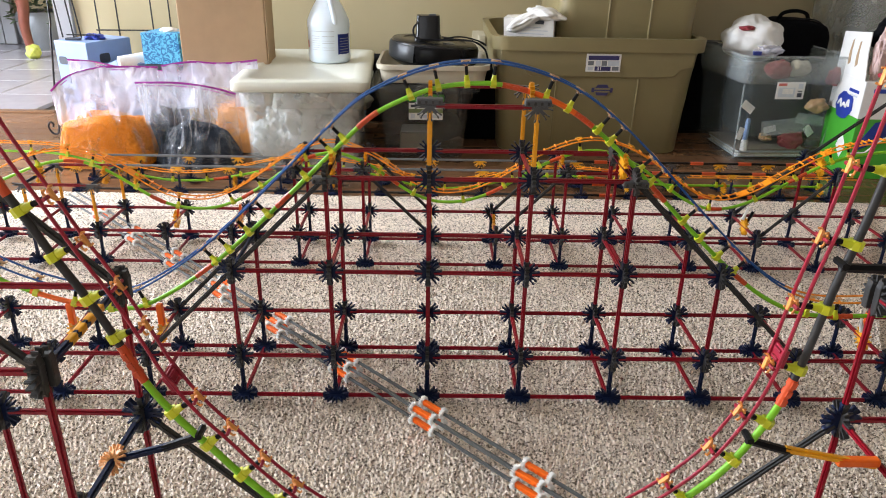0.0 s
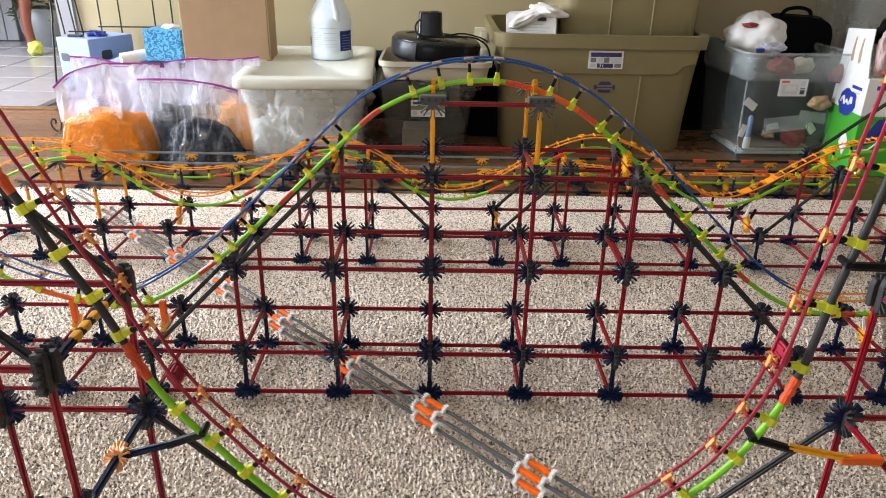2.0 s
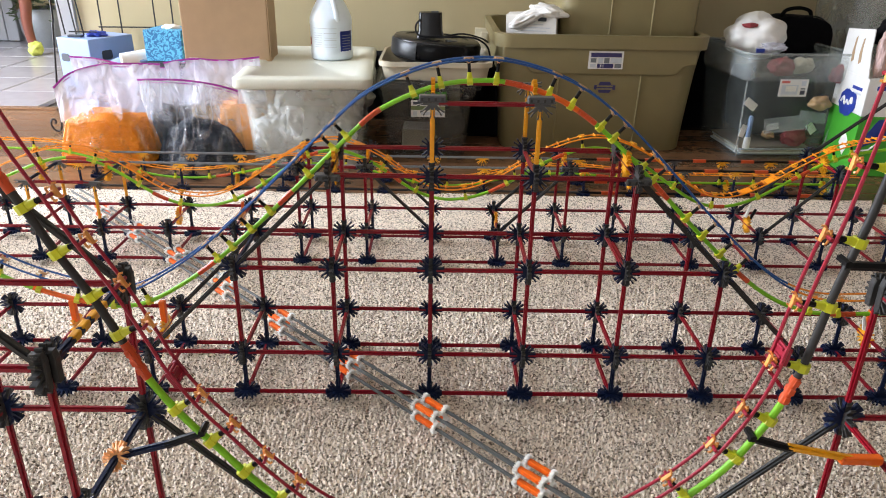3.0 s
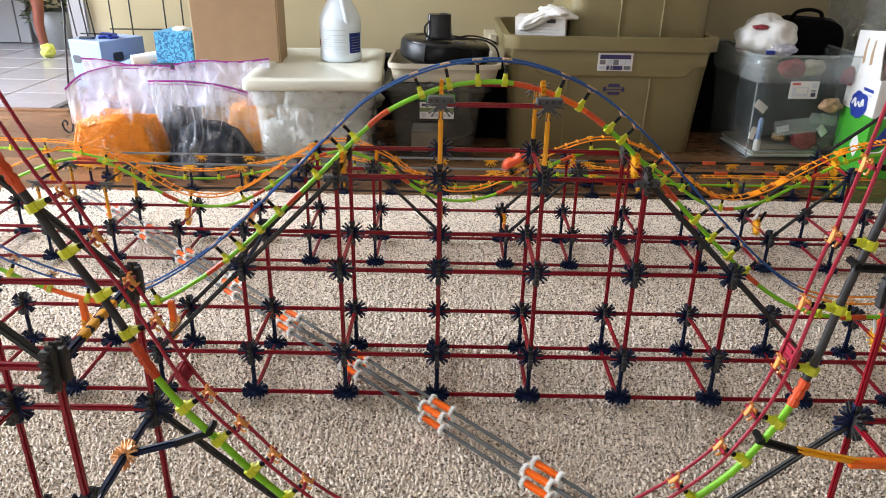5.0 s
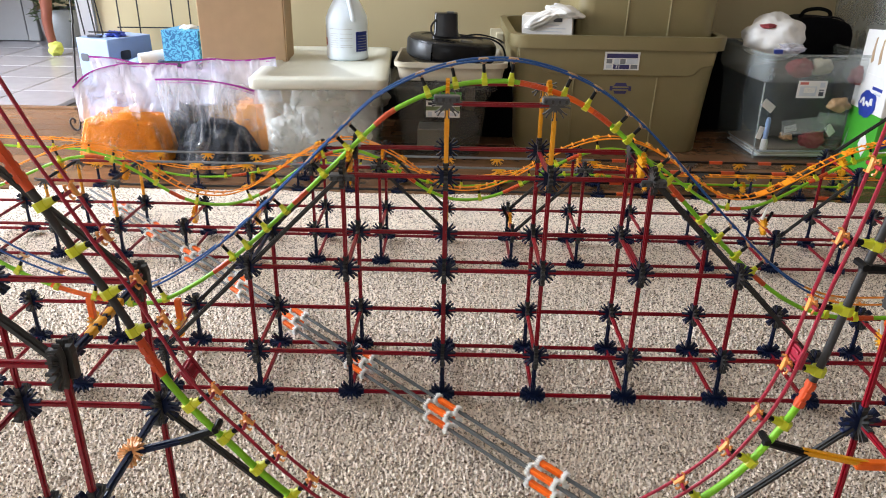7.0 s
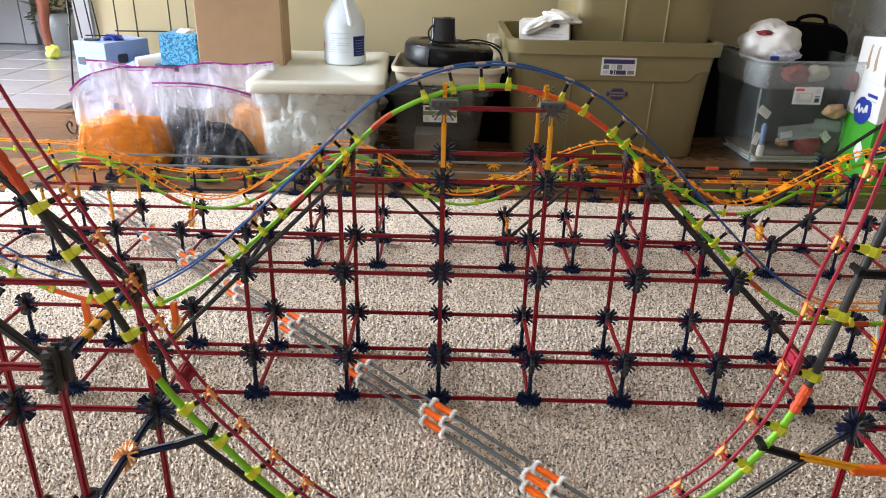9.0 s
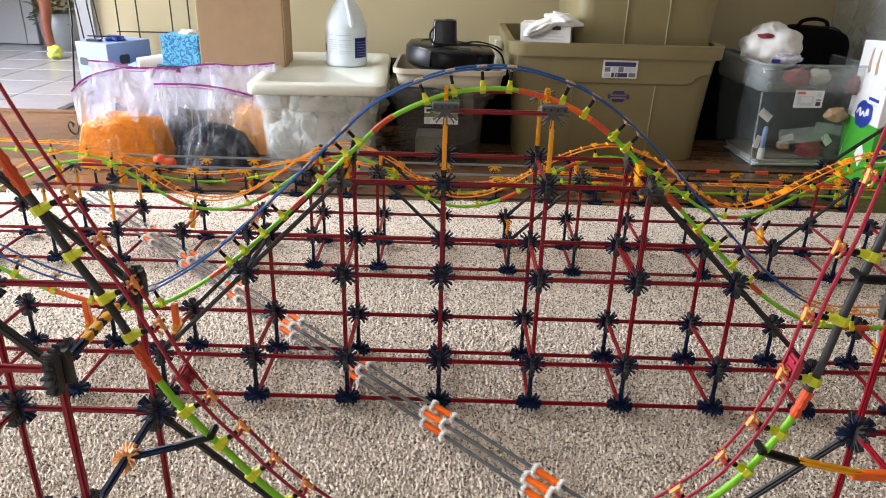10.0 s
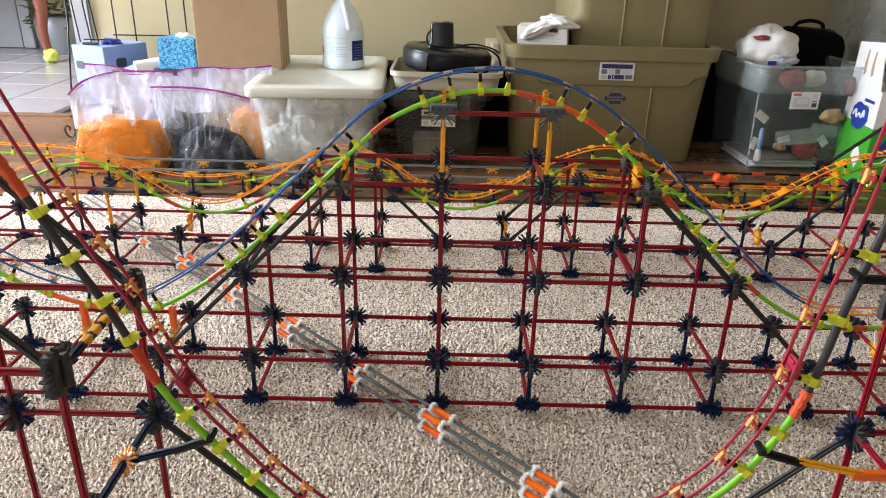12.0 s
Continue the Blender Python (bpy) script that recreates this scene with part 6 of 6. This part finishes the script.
# ---- motion of the car ----
def on(route, x, ahead=1):
    """The car's pose on a route's rails at this x, heading along it or back."""
    p, t, n, side = route.at(route.of_x_fine(x))
    t = t * ahead
    side = n.cross(t)
    m = Matrix((t, side, n)).transposed().to_4x4()
    m.translation = p + n * (route.up + 0.006)
    return m


def motions():
    rows = [(t, on(HILL, x)) for t, x in ((0.0, -1.84), (1.8, -1.80), (2.4, -1.68), (2.7, -1.46), (2.9, -1.20))]
    rows += [(t, on(HILL, x)) for t, x in (
        (3.0, -0.95), (3.1, -0.66), (3.2, -0.295), (3.3, -0.10), (3.4, 0.07), (3.5, 0.265), (3.6, 0.47), (3.7, 0.74), (3.8, 1.05))]
    rows += [(t, pose(x, y, z, 0, 0, turn)) for t, x, y, z, turn in (
        (3.95, 1.42, 0.13, 0.2, 35), (4.1, 1.58, 0.33, 0.27, 90), (4.25, 1.42, 0.55, 0.31, 150))]
    rows += [(t, on(REAR, x, -1)) for t, x in (
        (4.4, 1.08), (4.5, 0.86), (4.6, 0.68), (4.7, 0.50), (4.8, 0.395), (4.9, 0.297), (5.0, 0.197), (5.1, 0.03), (5.2, -0.09), (5.3, -0.177), (5.4, -0.247), (5.5, -0.302),
        (5.6, -0.378), (5.7, -0.484), (5.8, -0.678), (5.9, -0.757), (6.0, -0.838), (6.1, -0.914), (6.2, -1.0), (6.3, -1.12), (6.4, -1.25))]
    rows += [(t, pose(x, y, z, 0, 0, turn)) for t, x, y, z, turn in (
        (6.8, -1.75, 0.62, 0.12, 175), (7.4, -2.25, 0.80, 0.12, 120), (8.1, -2.2, 1.05, 0.12, 40), (8.8, -1.85, 1.097, 0.13, 0))]
    rows += [(t, on(BACK, x)) for t, x in (
        (9.4, -1.32), (9.5, -1.24), (9.6, -1.18), (9.7, -1.125), (9.8, -1.066), (9.9, -0.98), (10.0, -0.865), (10.1, -0.75), (10.2, -0.63), (10.4, -0.455), (10.6, -0.34),
        (10.8, -0.17), (11.0, 0.01), (11.1, 0.10), (11.2, 0.20), (11.4, 0.36), (11.5, 0.425), (11.6, 0.487), (11.8, 0.67), (12.0, 0.85))]
    walk(CAR, rows)


motions()
